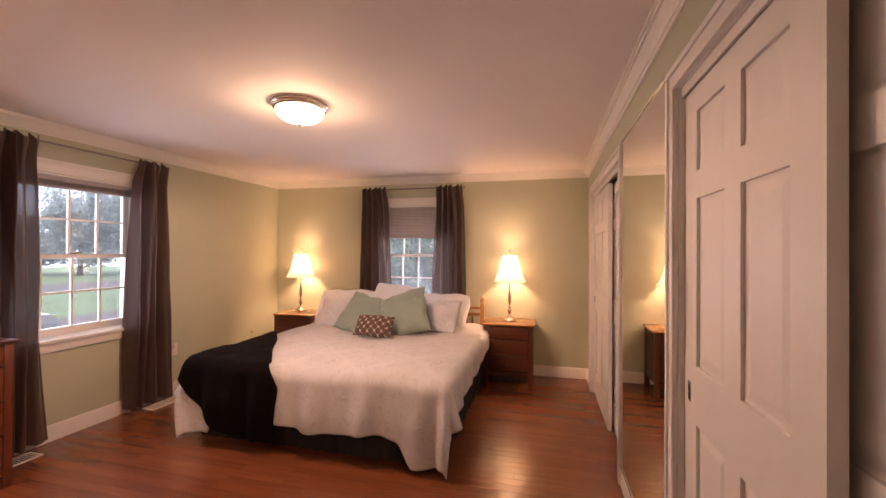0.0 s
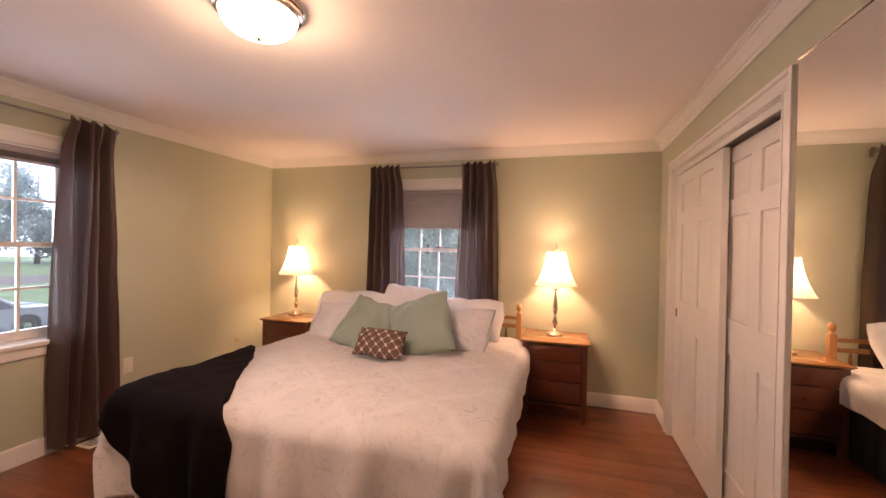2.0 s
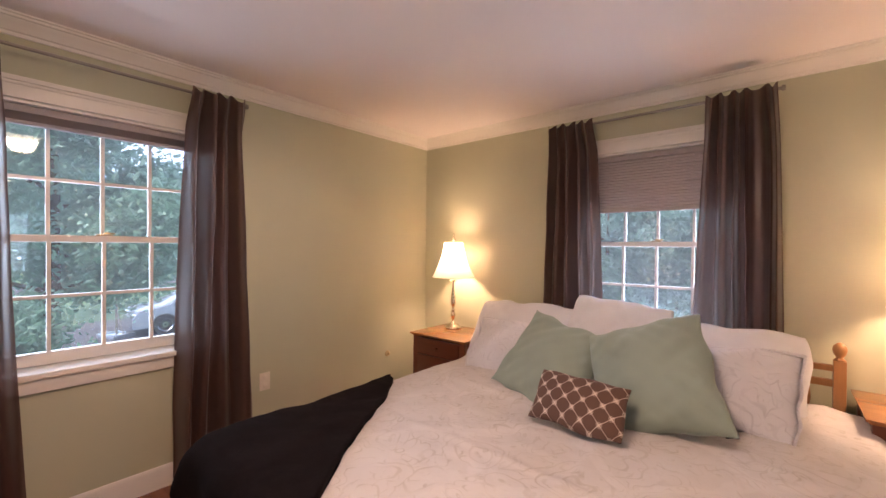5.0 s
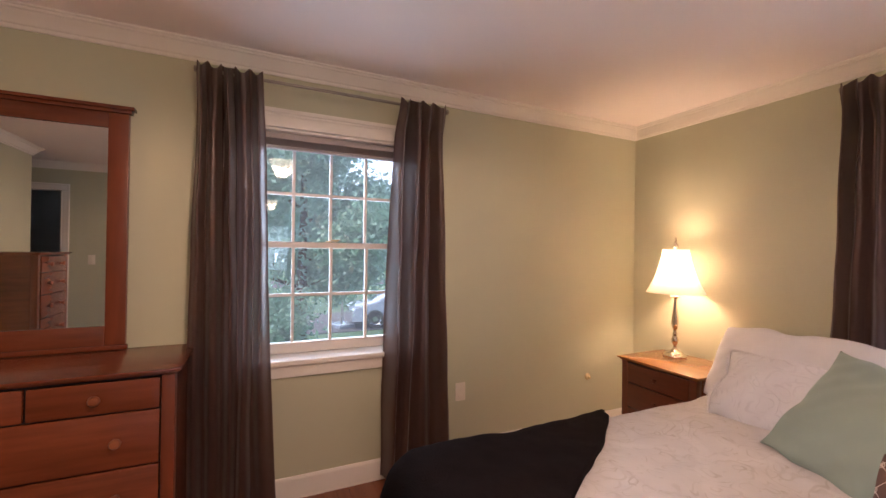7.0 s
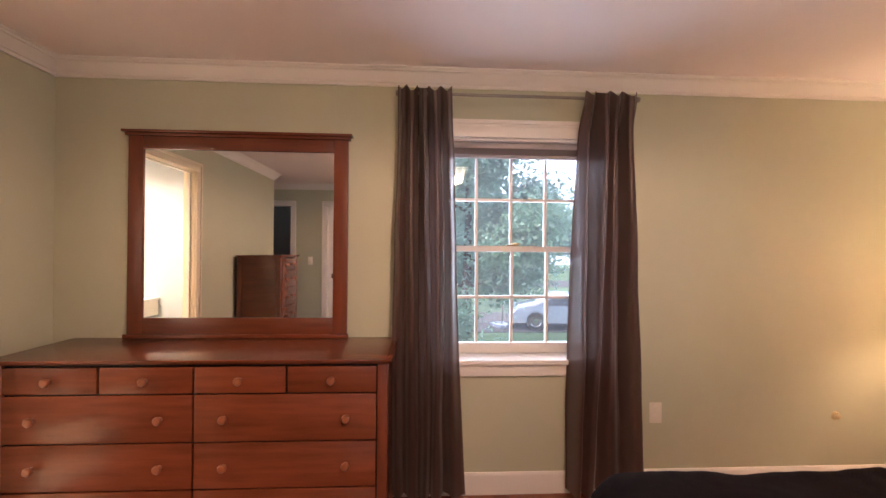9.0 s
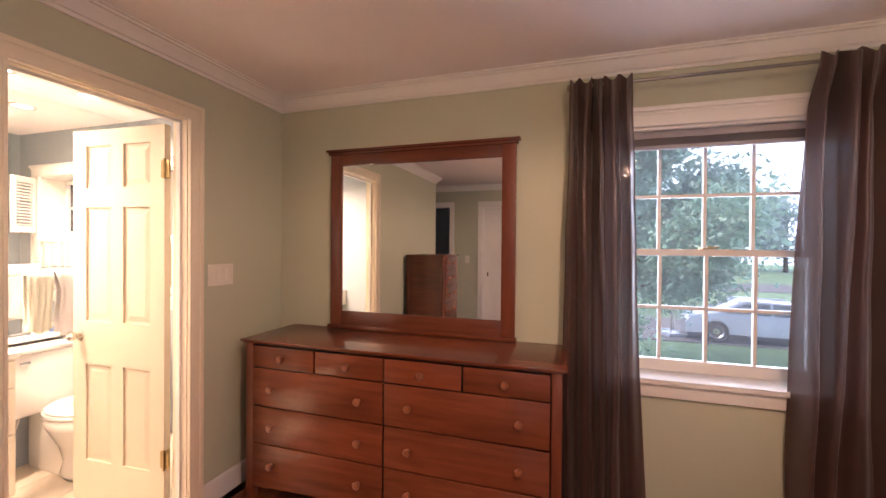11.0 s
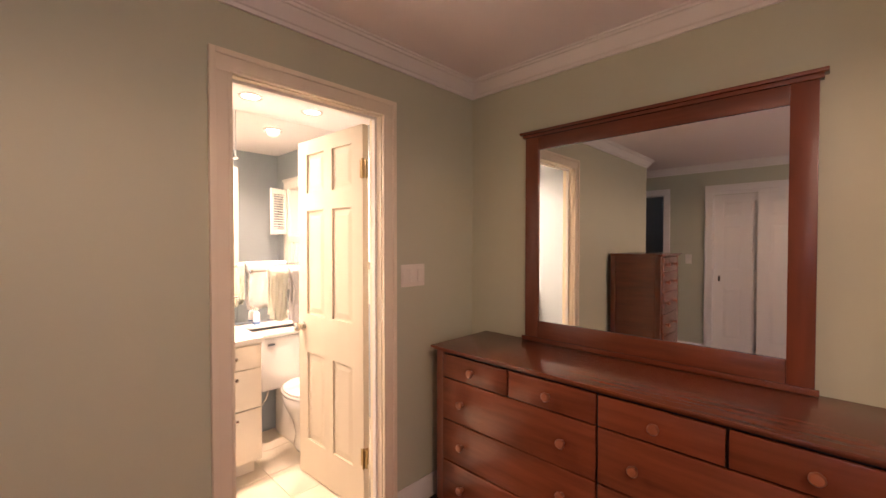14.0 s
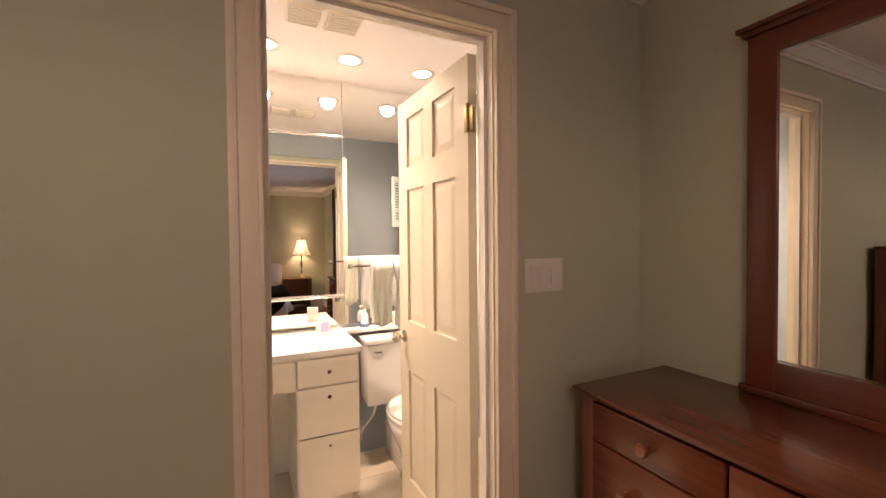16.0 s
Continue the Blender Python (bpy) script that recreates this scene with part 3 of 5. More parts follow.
# ---- curtains ----
def curtain(top, bottom, depth, m, label, folds=5, seed=0, zt=2.236, zb=0.05):
    """A hanging panel, x along the wall from top[0] to top[1], with uneven folds that wander and open towards the hem."""
    rng = random.Random(seed)
    nx, nz = folds * 18, 60
    cut = [0.0]
    for _ in range(folds):
        cut.append(cut[-1] + rng.uniform(0.55, 1.45))
    cut = [c / cut[-1] for c in cut]
    amp = [rng.uniform(0.7, 1.35) for _ in range(folds)]
    lean = [rng.uniform(-1, 1) for _ in range(folds + 1)]
    bm = bmesh.new()
    grid = []
    for j in range(nz + 1):
        v = j / nz
        z = zt + (zb - zt) * v
        e = v ** 0.75
        x0, x1 = top[0] + (bottom[0] - top[0]) * e, top[1] + (bottom[1] - top[1]) * e
        edges = [c + 0.035 * lean[k] * math.sin(2.2 * v + k) * v if 0 < k < folds else c for k, c in enumerate(cut)]
        row = []
        for i in range(nx + 1):
            f = i / nx * folds
            k = min(int(f), folds - 1)
            q = f - k
            u = edges[k] + (edges[k + 1] - edges[k]) * q
            a = amp[k] * (1 + 0.5 * math.sin(4.1 * v + 2.3 * k + seed)) * (0.75 + 0.25 * min(1.0, abs(lean[k]) + 1 - v))
            calm = min(1.0, v / 0.10)
            calm = calm * calm * (3 - 2 * calm)
            w = 2 * abs(math.cos(math.pi * q)) ** (1.6 + 1.8 * (k % 2) + 0.8 * v) - 1
            y = -depth - 0.046 * (1 - calm) + 0.05 * a * (1 - 0.40 * v) * (0.45 + 0.55 * calm) * w
            y += v * 0.018 * math.sin(9 * u + 4.2 * v + seed) + 0.010 * v * noise.noise(Vector((u * 6, z * 2.5, seed)))
            y += 0.006 * noise.noise(Vector((u * 9, z * 3, seed + 5)))
            x = x0 + (x1 - x0) * u + 0.016 * v * math.sin(3.1 * v + 7 * u + seed) + 0.006 * noise.noise(Vector((u * 4, z * 3, seed + 2)))
            zz = z + (0.018 * w if j == 0 else 0) + (0.008 * w + 0.012 * noise.noise(Vector((u * 5, seed, 0))) if j == nz else 0)
            row.append(bm.verts.new((x, y, zz)))
        grid.append(row)
    for a, b in zip(grid, grid[1:]):
        for i in range(nx):
            bm.faces.new((a[i], a[i + 1], b[i + 1], b[i]))
    ob = part("curtain", bm, CURTAIN, smooth=0)
    ob.matrix_world = m
    tagged(ob, label, "curtain", "window curtains")
    return ob


def rod(m, a, b, label):
    r = thing("curtain_rod", label, "curtain rod", m)
    part("pole", tube([(a, -0.108, 2.222), (b, -0.108, 2.222)], 0.0085, 12), ROD, r)
    for s, e in ((-1, a), (1, b)):
        part("finial", tube([(e, -0.108, 2.222), (e + s * 0.008, -0.108, 2.222), (e + s * 0.012, -0.108, 2.222), (e + s * 0.026, -0.108, 2.222)], [0.009, 0.009, 0.016, 0.014], 14), ROD, r)
        part("bracket", boxes((e - s * 0.03 - 0.006, -0.118, 2.206, e - s * 0.03 + 0.006, -0.002, 2.214), (e - s * 0.03 - 0.014, -0.008, 2.18, e - s * 0.03 + 0.014, 0.001, 2.24), bevel=0.002), ROD, r)


rod(M1, -0.665, 0.625, "slim metal curtain rod over a window")
rod(M2, -0.655, 0.635, "slim metal curtain rod behind the bed")
curtain((-0.675, -0.39), (-0.70, -0.305), 0.108, M1, "taupe satin curtain hanging beside the dresser", 5, 3)
curtain((0.335, 0.62), (0.25, 0.69), 0.108, M1, "taupe satin curtain hanging near the wall outlet", 4, 5)
curtain((-0.67, -0.345), (-0.76, -0.25), 0.108, M2, "taupe satin curtain gathered behind the bed", 5, 7)
curtain((0.305, 0.63), (0.235, 0.70), 0.108, M2, "taupe satin curtain gathered beside a lamp", 5, 9)


# ---- doors ----
def six_panel(parent, w, h, t, paint=DOORP, lock=(0.87, 1.065), frieze=(1.627, 1.72)):
    """A six-panel door leaf: x from 0 to w, y from 0 to t, z from 0.008."""
    st, mu = 0.148 * w, 0.128 * w
    rails = [(0.008, 0.225), lock, frieze, (h - 0.085, h)]
    cols = [(st, (w - mu) / 2), ((w + mu) / 2, w - st)]
    rows = [(0, 0, 0.008, st, t, h), (w - st, 0, 0.008, w, t, h)]
    rows += [(st, 0, a, w - st, t, b) for a, b in rails]
    gaps = [(a[1], b[0]) for a, b in zip(rails, rails[1:])]
    rows += [((w - mu) / 2, 0, a, (w + mu) / 2, t, b) for a, b in gaps]
    leaf = part("slab", boxes(*rows), paint, parent)
    for x0, x1 in cols:
        for z0, z1 in gaps:
            bm = boxes((x0, t * 0.32, z0, x1, t * 0.68, z1))
            for y0, y1, s in ((t * 0.32, 0.002, 1), (t * 0.68, t - 0.002, -1)):
                a = [(x0 + 0.012, z0 + 0.012), (x1 - 0.012, z0 + 0.012), (x1 - 0.012, z1 - 0.012), (x0 + 0.012, z1 - 0.012)]
                b = [(x0 + 0.04, z0 + 0.04), (x1 - 0.04, z0 + 0.04), (x1 - 0.04, z1 - 0.04), (x0 + 0.04, z1 - 0.04)]
                yf = y1 + s * 0.004
                va = [bm.verts.new((x, y0, z)) for x, z in a]
                vb = [bm.verts.new((x, yf, z)) for x, z in b]
                for k in range(4):
                    q = (va[k], va[(k + 1) % 4], vb[(k + 1) % 4], vb[k])
                    bm.faces.new(q if s > 0 else tuple(reversed(q)))
                bm.faces.new(vb if s > 0 else list(reversed(vb)))
            part("panel", bm, paint, leaf, smooth=None)
    return leaf


def casing(name, m, x0, x1, top, label, depth=0.12, paint=TRIM):
    """Moulded trim and jambs round an opening: x along the wall, y into the wall."""
    c = thing(name, label, "door frame", m, kind="structure")
    k = 0.082
    for a, b, s in ((x0 - k, x0 - 0.004, 1), (x1 + 0.004, x1 + k, -1)):
        outer = a if s > 0 else b
        part("side_casing", boxes((a, -0.016, 0, b, 0.001, top + 0.004), (outer, -0.024, 0, outer + s * 0.022, -0.016, top + k), (b - s * 0.012 if s > 0 else a, -0.020, 0, b if s > 0 else a + 0.012, -0.016, top + 0.004), bevel=0.003), paint, c)
    part("head_casing", boxes((x0 - k + 0.001, -0.016, top + 0.004, x1 + k - 0.001, 0.001, top + k), (x0 - k + 0.022, -0.024, top + k - 0.022, x1 + k - 0.022, -0.016, top + k), (x0 - 0.004, -0.020, top + 0.004, x1 + 0.004, -0.016, top + 0.016), bevel=0.003), paint, c)
    part("jamb", boxes((x0 - 0.02, 0.001, 0, x0, depth, top), (x1, 0.001, 0, x1 + 0.02, depth, top), (x0 - 0.02, 0.001, top, x1 + 0.02, depth, top + 0.02)), paint, c)
    return c


# Bathroom doorway: wall face at YS, looking into -y.
MB = pose(0, YS, 0, 0, 0, 180)
frame_1 = casing("door_frame_1", MB, -BX[1], -BX[0], BH, "cream painted casing round the bathroom doorway", 0.094, CASING)
part("stop", boxes((-BX[1], 0.035, 0, -BX[1] + 0.012, 0.06, BH), (-BX[0] - 0.012, 0.035, 0, -BX[0], 0.06, BH), (-BX[1] + 0.012, 0.035, BH - 0.012, -BX[0] - 0.012, 0.06, BH)), TRIM, frame_1)
door_1 = thing("door_1", "cream six-panel door standing open into the bathroom", "door", pose(-3.868, 1.112, 0, 0, 0, -87.0), kind="structure")
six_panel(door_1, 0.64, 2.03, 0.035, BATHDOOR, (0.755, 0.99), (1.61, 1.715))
for s, y in ((-1, 0.0), (1, 0.035)):
    part("knob", lathe([(0.0, 0.0), (0.030, 0.0), (0.031, 0.004), (0.024, 0.009), (0.011, 0.012), (0.010, 0.026), (0.020, 0.032), (0.027, 0.042), (0.026, 0.054), (0.016, 0.062), (0.0, 0.064)], 20), NICKEL, door_1, "brushed metal door knob", at=pose(0.585, y, 0.91, 90 if s < 0 else -90))
for z in (0.30, 1.80):
    part("hinge", boxes((-0.002, 0.004, z - 0.045, 0.0, 0.034, z + 0.045), (0.010, 0.0345, z - 0.045, 0.022, 0.037, z + 0.045), (-0.034, 0.036, z - 0.045, 0.010, 0.0385, z + 0.045), bevel=0.001), BRASS, door_1, "aged brass hinge leaves")
    part("hinge_pin", tube([(-0.006, 0.041, z - 0.052), (-0.006, 0.041, z + 0.052)], 0.0065, 10), BRASS, door_1, "aged brass hinge pin")
structure("threshold", boxes((BX[0], 1.158, -0.01, BX[1], YS - 0.005, 0.006), bevel=0.003), TRIM, "pale threshold under the bathroom door", "threshold")


# Closets in the east wall: face at XE, looking into +x; local x runs along -y.
def sliding(name, far, w, xin, label, pull):
    """A sliding leaf whose far end is at y = far; pull: where its finger pull sits."""
    d = thing(name, label, "closet door", pose(xin, far, 0, 0, 0, -90), kind="structure")
    six_panel(d, w, 2.005, 0.033)
    part("finger_pull", boxes((pull - 0.012, -0.0025, 0.93, pull + 0.012, 0.004, 1.0), bevel=0.002), NICKEL, d, "recessed metal finger pull")
    part("pull_recess", boxes((pull - 0.007, -0.0035, 0.94, pull + 0.007, 0.0, 0.99)), DARKPL, d)
    return d


ME = pose(XE, 0, 0, 0, 0, -90)
casing("door_frame_2", ME, -CL1[1], -CL1[0], CT, "white casing round the nearer sliding closet")
casing("door_frame_3", ME, -CL2[1], -CL2[0], CT, "white casing round the far sliding closet")
casing("door_frame_4", ME, -EN[1], -EN[0], CT, "white casing round the dark entry doorway")
sliding("door_2", CL1[1] - 0.001, 0.757, XE + 0.022, "white six-panel sliding closet door on the front track", 0.05)
sliding("door_3", CL1[0] + 0.66, 0.66, XE + 0.072, "white six-panel sliding closet door on the rear track", 0.60)
sliding("door_4", CL2[1] - 0.001, 0.92, XE + 0.022, "white six-panel sliding door beside the bed wall", 0.05)
sliding("door_5", CL2[0] + 0.86, 0.86, XE + 0.072, "white six-panel sliding door next to the wall mirror", 0.80)
structure("track", boxes((XE + 0.010, CL1[0], CT - 0.035, XE + 0.017, CL1[1], CT), (XE + 0.010, CL2[0], CT - 0.035, XE + 0.017, CL2[1], CT)), TRIM, "white fascia of the sliding door tracks", "track")
structure("floor_guide", boxes((XE + 0.028, 4.80, 0, XE + 0.080, 4.86, 0.012), bevel=0.002), CHROME, "small metal floor guide of the closet doors", "door guide")

# ---- wall mirror between the closets ----
wm = thing("wall_mirror", "tall frameless mirror fixed between two closets", "mirror")
part("mirror_glass", boxes((XE - 0.0125, CL1[1] + 0.095, 0.135, XE - 0.0075, CL2[0] - 0.095, 2.125)), MIRROR, wm, smooth=None)
part("mirror_backing", boxes((XE - 0.0070, CL1[1] + 0.097, 0.137, XE - 0.001, CL2[0] - 0.097, 2.123)), DARKPL, wm)
for z0, z1 in ((0.124, 0.1345), (2.1255, 2.135)):
    part("mirror_channel", boxes((XE - 0.017, CL1[1] + 0.093, z0, XE - 0.001, CL2[0] - 0.093, z1)), CHROME, wm, "thin bright metal channel")

# ---- small wall fittings ----
def plate(name, m, w, h, label, category):
    p = thing(name, label, category, m)
    part("cover", boxes((-w / 2, -0.006, -h / 2, w / 2, 0.0005, h / 2), bevel=0.003), PLASTIC, p)
    return p


o = plate("wall_outlet", pose(XW, 4.585, 0.448, 0, 0, 90), 0.072, 0.118, "white outlet on the sage wall", "outlet")
for z in (-0.028, 0.028):
    rc = part("receptacle", lathe([(0, 0), (0.0165, 0), (0.0165, 0.003), (0.015, 0.004), (0, 0.004)], 16), PLASTIC, o, at=pose(0, -0.0055, z, 90))
    for dx in (-0.006, 0.006):
        part("slot", boxes((dx - 0.001, 0.004, -0.005, dx + 0.001, 0.0045, 0.004)), DARKPL, o, at=pose(0, -0.0055, z, 90))
o = plate("light_switch", pose(-4.062, YS, 1.246, 0, 0, 180), 0.165, 0.118, "white triple switch plate by the bathroom door", "switch")
for dx in (-0.046, 0, 0.046):
    part("rocker", boxes((dx - 0.017, -0.010, -0.034, dx + 0.017, -0.005, 0.034), bevel=0.002), PLASTIC, o)
jk = thing("cable_jack", "small round beige cable jack on the wall", "wall jack", pose(XW, 5.688, 0.417, 0, 0, 90))
part("jack_plate", lathe([(0, 0), (0.026, 0), (0.026, 0.006), (0.020, 0.012), (0, 0.013)], 20), BEIGE, jk, at=pose(0, 0, 0, 90))
part("jack_cap", lathe([(0, 0.0125), (0.012, 0.0125), (0.012, 0.026), (0.009, 0.03), (0, 0.03)], 16), BEIGE, jk, at=pose(0, 0, 0, 90))
sw2 = plate("light_switch", pose(XE, 1.50, 1.2, 0, 0, -90), 0.072, 0.118, "white switch plate in the entry", "switch")
part("rocker", boxes((-0.017, -0.010, -0.034, 0.017, -0.005, 0.034), bevel=0.002), PLASTIC, sw2)


def floor_vent(x, y, label):
    v = thing("floor_vent", label, "floor vent", pose(x, y, 0))
    part("vent_frame", boxes((-0.065, -0.165, 0, -0.05, 0.165, 0.008), (0.05, -0.165, 0, 0.065, 0.165, 0.008), (-0.05, -0.165, 0, 0.05, -0.15, 0.008), (-0.05, 0.15, 0, 0.05, 0.165, 0.008), bevel=0.002), PLASTIC, v)
    part("vent_well", boxes((-0.05, -0.15, 0, 0.05, 0.15, 0.002)), DARKPL, v)
    slat = mesh_of("slat", boxes((-0.05, -0.003, 0.002, 0.05, 0.003, 0.007)), PLASTIC)
    for k in range(15):
        part("slat", slat, PLASTIC, v, at=pose(0, -0.14 + 0.02 * k, 0))


floor_vent(-4.42, 4.36, "cream metal floor register beside a curtain")
floor_vent(-4.42, 3.22, "cream metal floor register under a curtain")

# ---- ceiling light ----
cl = thing("ceiling_light", "flush ceiling light with a frosted glass bowl, lit", "ceiling light", pose(-2.477, 3.606, H))
part("canopy", lathe([(0.0, 0.0), (0.172, 0.0), (0.176, -0.006), (0.176, -0.016), (0.168, -0.022), (0.166, -0.032), (0.158, -0.038), (0.150, -0.040), (0.147, -0.030), (0.0, -0.026)], 48), NICKEL, cl, "brushed bronze rim")
bowl = part("glass_bowl", lathe([(0.147, -0.041), (0.144, -0.058), (0.132, -0.078), (0.110, -0.096), (0.080, -0.109), (0.045, -0.117), (0.012, -0.119), (0.0, -0.119)], 48), BOWL, cl, "frosted lit glass", smooth=0)
bowl.visible_shadow = False
part("finial", lathe([(0.0, -0.119), (0.012, -0.119), (0.014, -0.122), (0.009, -0.126), (0.011, -0.131), (0.006, -0.138), (0.0, -0.139)], 16), NICKEL, cl)


# ---- table lamps ----
def table_lamp(m, label):
    t = thing("table_lamp", label, "lamp", m, "bedside lamps")
    part("foot", lathe([(0, 0), (0.072, 0), (0.074, 0.006), (0.070, 0.016), (0.056, 0.022), (0.054, 0.030), (0.040, 0.038), (0.022, 0.046), (0.014, 0.058)], 32), NICKEL, t)
    part("stem", lathe([(0.013, 0.056), (0.010, 0.075), (0.019, 0.092), (0.024, 0.112), (0.019, 0.132), (0.011, 0.142), (0.015, 0.150), (0.015, 0.158), (0.009, 0.168), (0.010, 0.182), (0.019, 0.196), (0.0235, 0.235), (0.019, 0.285), (0.011, 0.345), (0.0085, 0.385), (0.011, 0.395), (0.030, 0.405), (0.034, 0.412), (0.030, 0.420), (0.010, 0.424), (0.007, 0.47), (0.0, 0.47)], 24), NICKEL, t, "turned antique silver stem")
    bm = bmesh.new()
    n, rows = 48, 14
    rings = []
    for j in range(rows + 1):
        v = j / rows
        r = 0.082 + 0.098 * (0.42 * v + 0.58 * v ** 2.3)
        z = 0.735 - 0.295 * v
        rings.append([bm.verts.new(((r * (1 + 0.018 * v * math.cos(8 * 2 * math.pi * k / n))) * math.cos(2 * math.pi * k / n), (r * (1 + 0.018 * v * math.cos(8 * 2 * math.pi * k / n))) * math.sin(2 * math.pi * k / n), z)) for k in range(n)])
    for a, b in zip(rings, rings[1:]):
        for k in range(n):
            bm.faces.new((a[k], b[k], b[(k + 1) % n], a[(k + 1) % n]))
    shade = part("shade", bm, SHADE, t, "cream bell-shaped fabric shade", smooth=0)
    for v, r, z in ((0, 0.083, 0.735), (1, 0.181, 0.440)):
        part("trim_band", tube([(r * math.cos(2 * math.pi * k / 40), r * math.sin(2 * math.pi * k / 40), z) for k in range(41)], 0.0028, 6), SHADE, shade)
    for k in range(8):
        a = 2 * math.pi * (k + 0.5) / 8
        pts = []
        for j in range(8):
            v = j / 7
            r = 0.0835 + 0.098 * (0.42 * v + 0.58 * v ** 2.3) - 0.0032 * v
            pts.append((r * math.cos(a), r * math.sin(a), 0.735 - 0.295 * v))
        part("rib", tube(pts, 0.0014, 5), SHADE, shade)
    part("harp", tube([(0, -0.0, 0.46), (0.045, 0, 0.50), (0.052, 0, 0.60), (0.035, 0, 0.70), (0, 0, 0.745), (-0.035, 0, 0.70), (-0.052, 0, 0.60), (-0.045, 0, 0.50), (0, 0, 0.46)], 0.002, 6), NICKEL, t)
    part("spider", boxes((-0.083, -0.002, 0.732, 0.083, 0.002, 0.736), (-0.002, -0.083, 0.732, 0.002, 0.083, 0.736)), NICKEL, t)
    part("finial", lathe([(0, 0.744), (0.010, 0.744), (0.014, 0.752), (0.017, 0.764), (0.014, 0.776), (0.006, 0.782), (0.010, 0.790), (0.007, 0.802), (0.003, 0.822), (0, 0.830)], 16), NICKEL, t)
    return t


NT = 0.662
lamp_1 = table_lamp(pose(-1.345, 6.0, NT), "lit silver table lamp with a cream bell shade")
copy_thing(lamp_1, pose(-4.063, 6.0, NT, 0, 0, 30))


# ---- wood furniture ----
def knob(parent, x, y, z, r=0.0185, wood=KNOB):
    part("knob", lathe([(0, 0), (r * 0.55, 0), (r * 0.5, r * 0.5), (r * 0.6, r * 0.8), (r, r * 1.15), (r * 1.02, r * 1.45), (r * 0.8, r * 1.75), (0, r * 1.9)], 18), wood, parent, "turned wooden knob", at=pose(x, y, z, 90))


def drawer(parent, x0, x1, z0, z1, y, knobs, material=CHERRYX):
    d = part("drawer", boxes((x0, y, z0, x1, y + 0.02, z1), bevel=0.006), material, parent)
    for k in knobs:
        knob(d, k, y, (z0 + z1) / 2, *((0.014, CHERRYDIM) if material == CHERRYDIM else ()))
    return d


def slab(x0, y0, x1, y1, z0, z1):
    """A table top whose underside is cut back."""
    bm = boxes((x0, y0, z0 + 0.010, x1, y1, z1), bevel=0.004)
    return box(bm, x0 + 0.012, y0 + 0.012, z0, x1 - 0.012, y1, z0 + 0.010, bevel=0.002)


def case_piece(t, w, d, h, rows, splits, knobs_in, leg=0.045, foot=0.10, top=0.022, front=CHERRYX, upright=CHERRYZ, lid=CHERRYX):
    """A chest of drawers: x along the front, front at y = 0, back at y = d."""
    for x in (0.0, w - leg):
        for y in (0.0, d - leg):
            part("leg", boxes((x, y, 0, x + leg, y + leg, h - top), bevel=0.003), upright, t)
    part("side_panel", boxes((0.008, leg, foot, 0.024, d - leg, h - top)), CHERRY, t)
    part("side_panel", boxes((w - 0.024, leg, foot, w - 0.008, d - leg, h - top)), CHERRY, t)
    part("back_panel", boxes((leg, d - 0.02, foot, w - leg, d - 0.008, h - top)), CHERRYX, t)
    part("carcass", boxes((leg, 0.012, foot, w - leg, d - 0.02, h - top - 0.001)), DARK, t)
    bm = bmesh.new()
    n = 16
    for i in range(n):
        xa, xb = leg + (w - 2 * leg) * i / n, leg + (w - 2 * leg) * (i + 1) / n
        za = foot - 0.035 + 0.03 * math.sin(math.pi * (i + 0.5) / n) ** 0.5
        box(bm, xa, 0.004, za, xb, 0.02, foot + 0.012)
    part("apron", bm, front, t)
    part("top", slab(-0.022, -0.024, w + 0.022, d, h - top, h), lid, t)
    z = h - top - 0.012
    for height, cuts, ks in zip(rows, splits, knobs_in):
        z0 = z - height + 0.006
        for a, b in zip(cuts, cuts[1:]):
            drawer(t, a + 0.004, b - 0.004, z0, z, -0.006, [a + (b - a) * k for k in ks], front)
        z = z - height


# Dresser: front faces +x, x of the piece runs along +y.
DRESS = pose(-4.10, 1.385, 0, 0, 0, 90)
dresser = thing("dresser", "long reddish cherry dresser with rows of drawers", "dresser", DRESS)
case_piece(dresser, 1.69, 0.44, 0.893, [0.122, 0.212, 0.206, 0.212],
           [[0.045, 0.445, 0.845, 1.245, 1.645], [0.045, 0.845, 1.645], [0.045, 0.845, 1.645], [0.045, 0.845, 1.645]],
           [[0.5], [0.17, 0.83], [0.17, 0.83], [0.17, 0.83]])

dm = thing("dresser_mirror", "cherry framed mirror standing on the dresser", "mirror", pose(-4.522, 1.645, 0.894, 0, 0, 90))
FW, FH = 1.167, 1.10
part("stile", boxes((0, 0, 0, 0.077, 0.028, FH - 0.012), bevel=0.003), CHERRYZ, dm)
part("stile", boxes((FW - 0.077, 0, 0, FW, 0.028, FH - 0.012), bevel=0.003), CHERRYZ, dm)
part("top_rail", boxes((0.077, 0.001, FH - 0.082, FW - 0.077, 0.027, FH - 0.012), bevel=0.002), CHERRYX, dm)
part("bottom_rail", boxes((0.077, 0.001, 0.0, FW - 0.077, 0.027, 0.108), bevel=0.002), CHERRYX, dm)
part("base_strip", boxes((-0.012, -0.016, 0.0, FW + 0.012, -0.001, 0.022), bevel=0.003), CHERRYX, dm)
part("cornice", boxes((-0.012, -0.012, FH - 0.012, FW + 0.012, 0.03, FH + 0.004), (-0.024, -0.024, FH + 0.004, FW + 0.024, 0.032, FH + 0.018), bevel=0.003), CHERRYX, dm)
part("mirror_glass", boxes((0.07, 0.010, 0.10, FW - 0.07, 0.014, FH - 0.075)), MIRROR, dm, smooth=None)

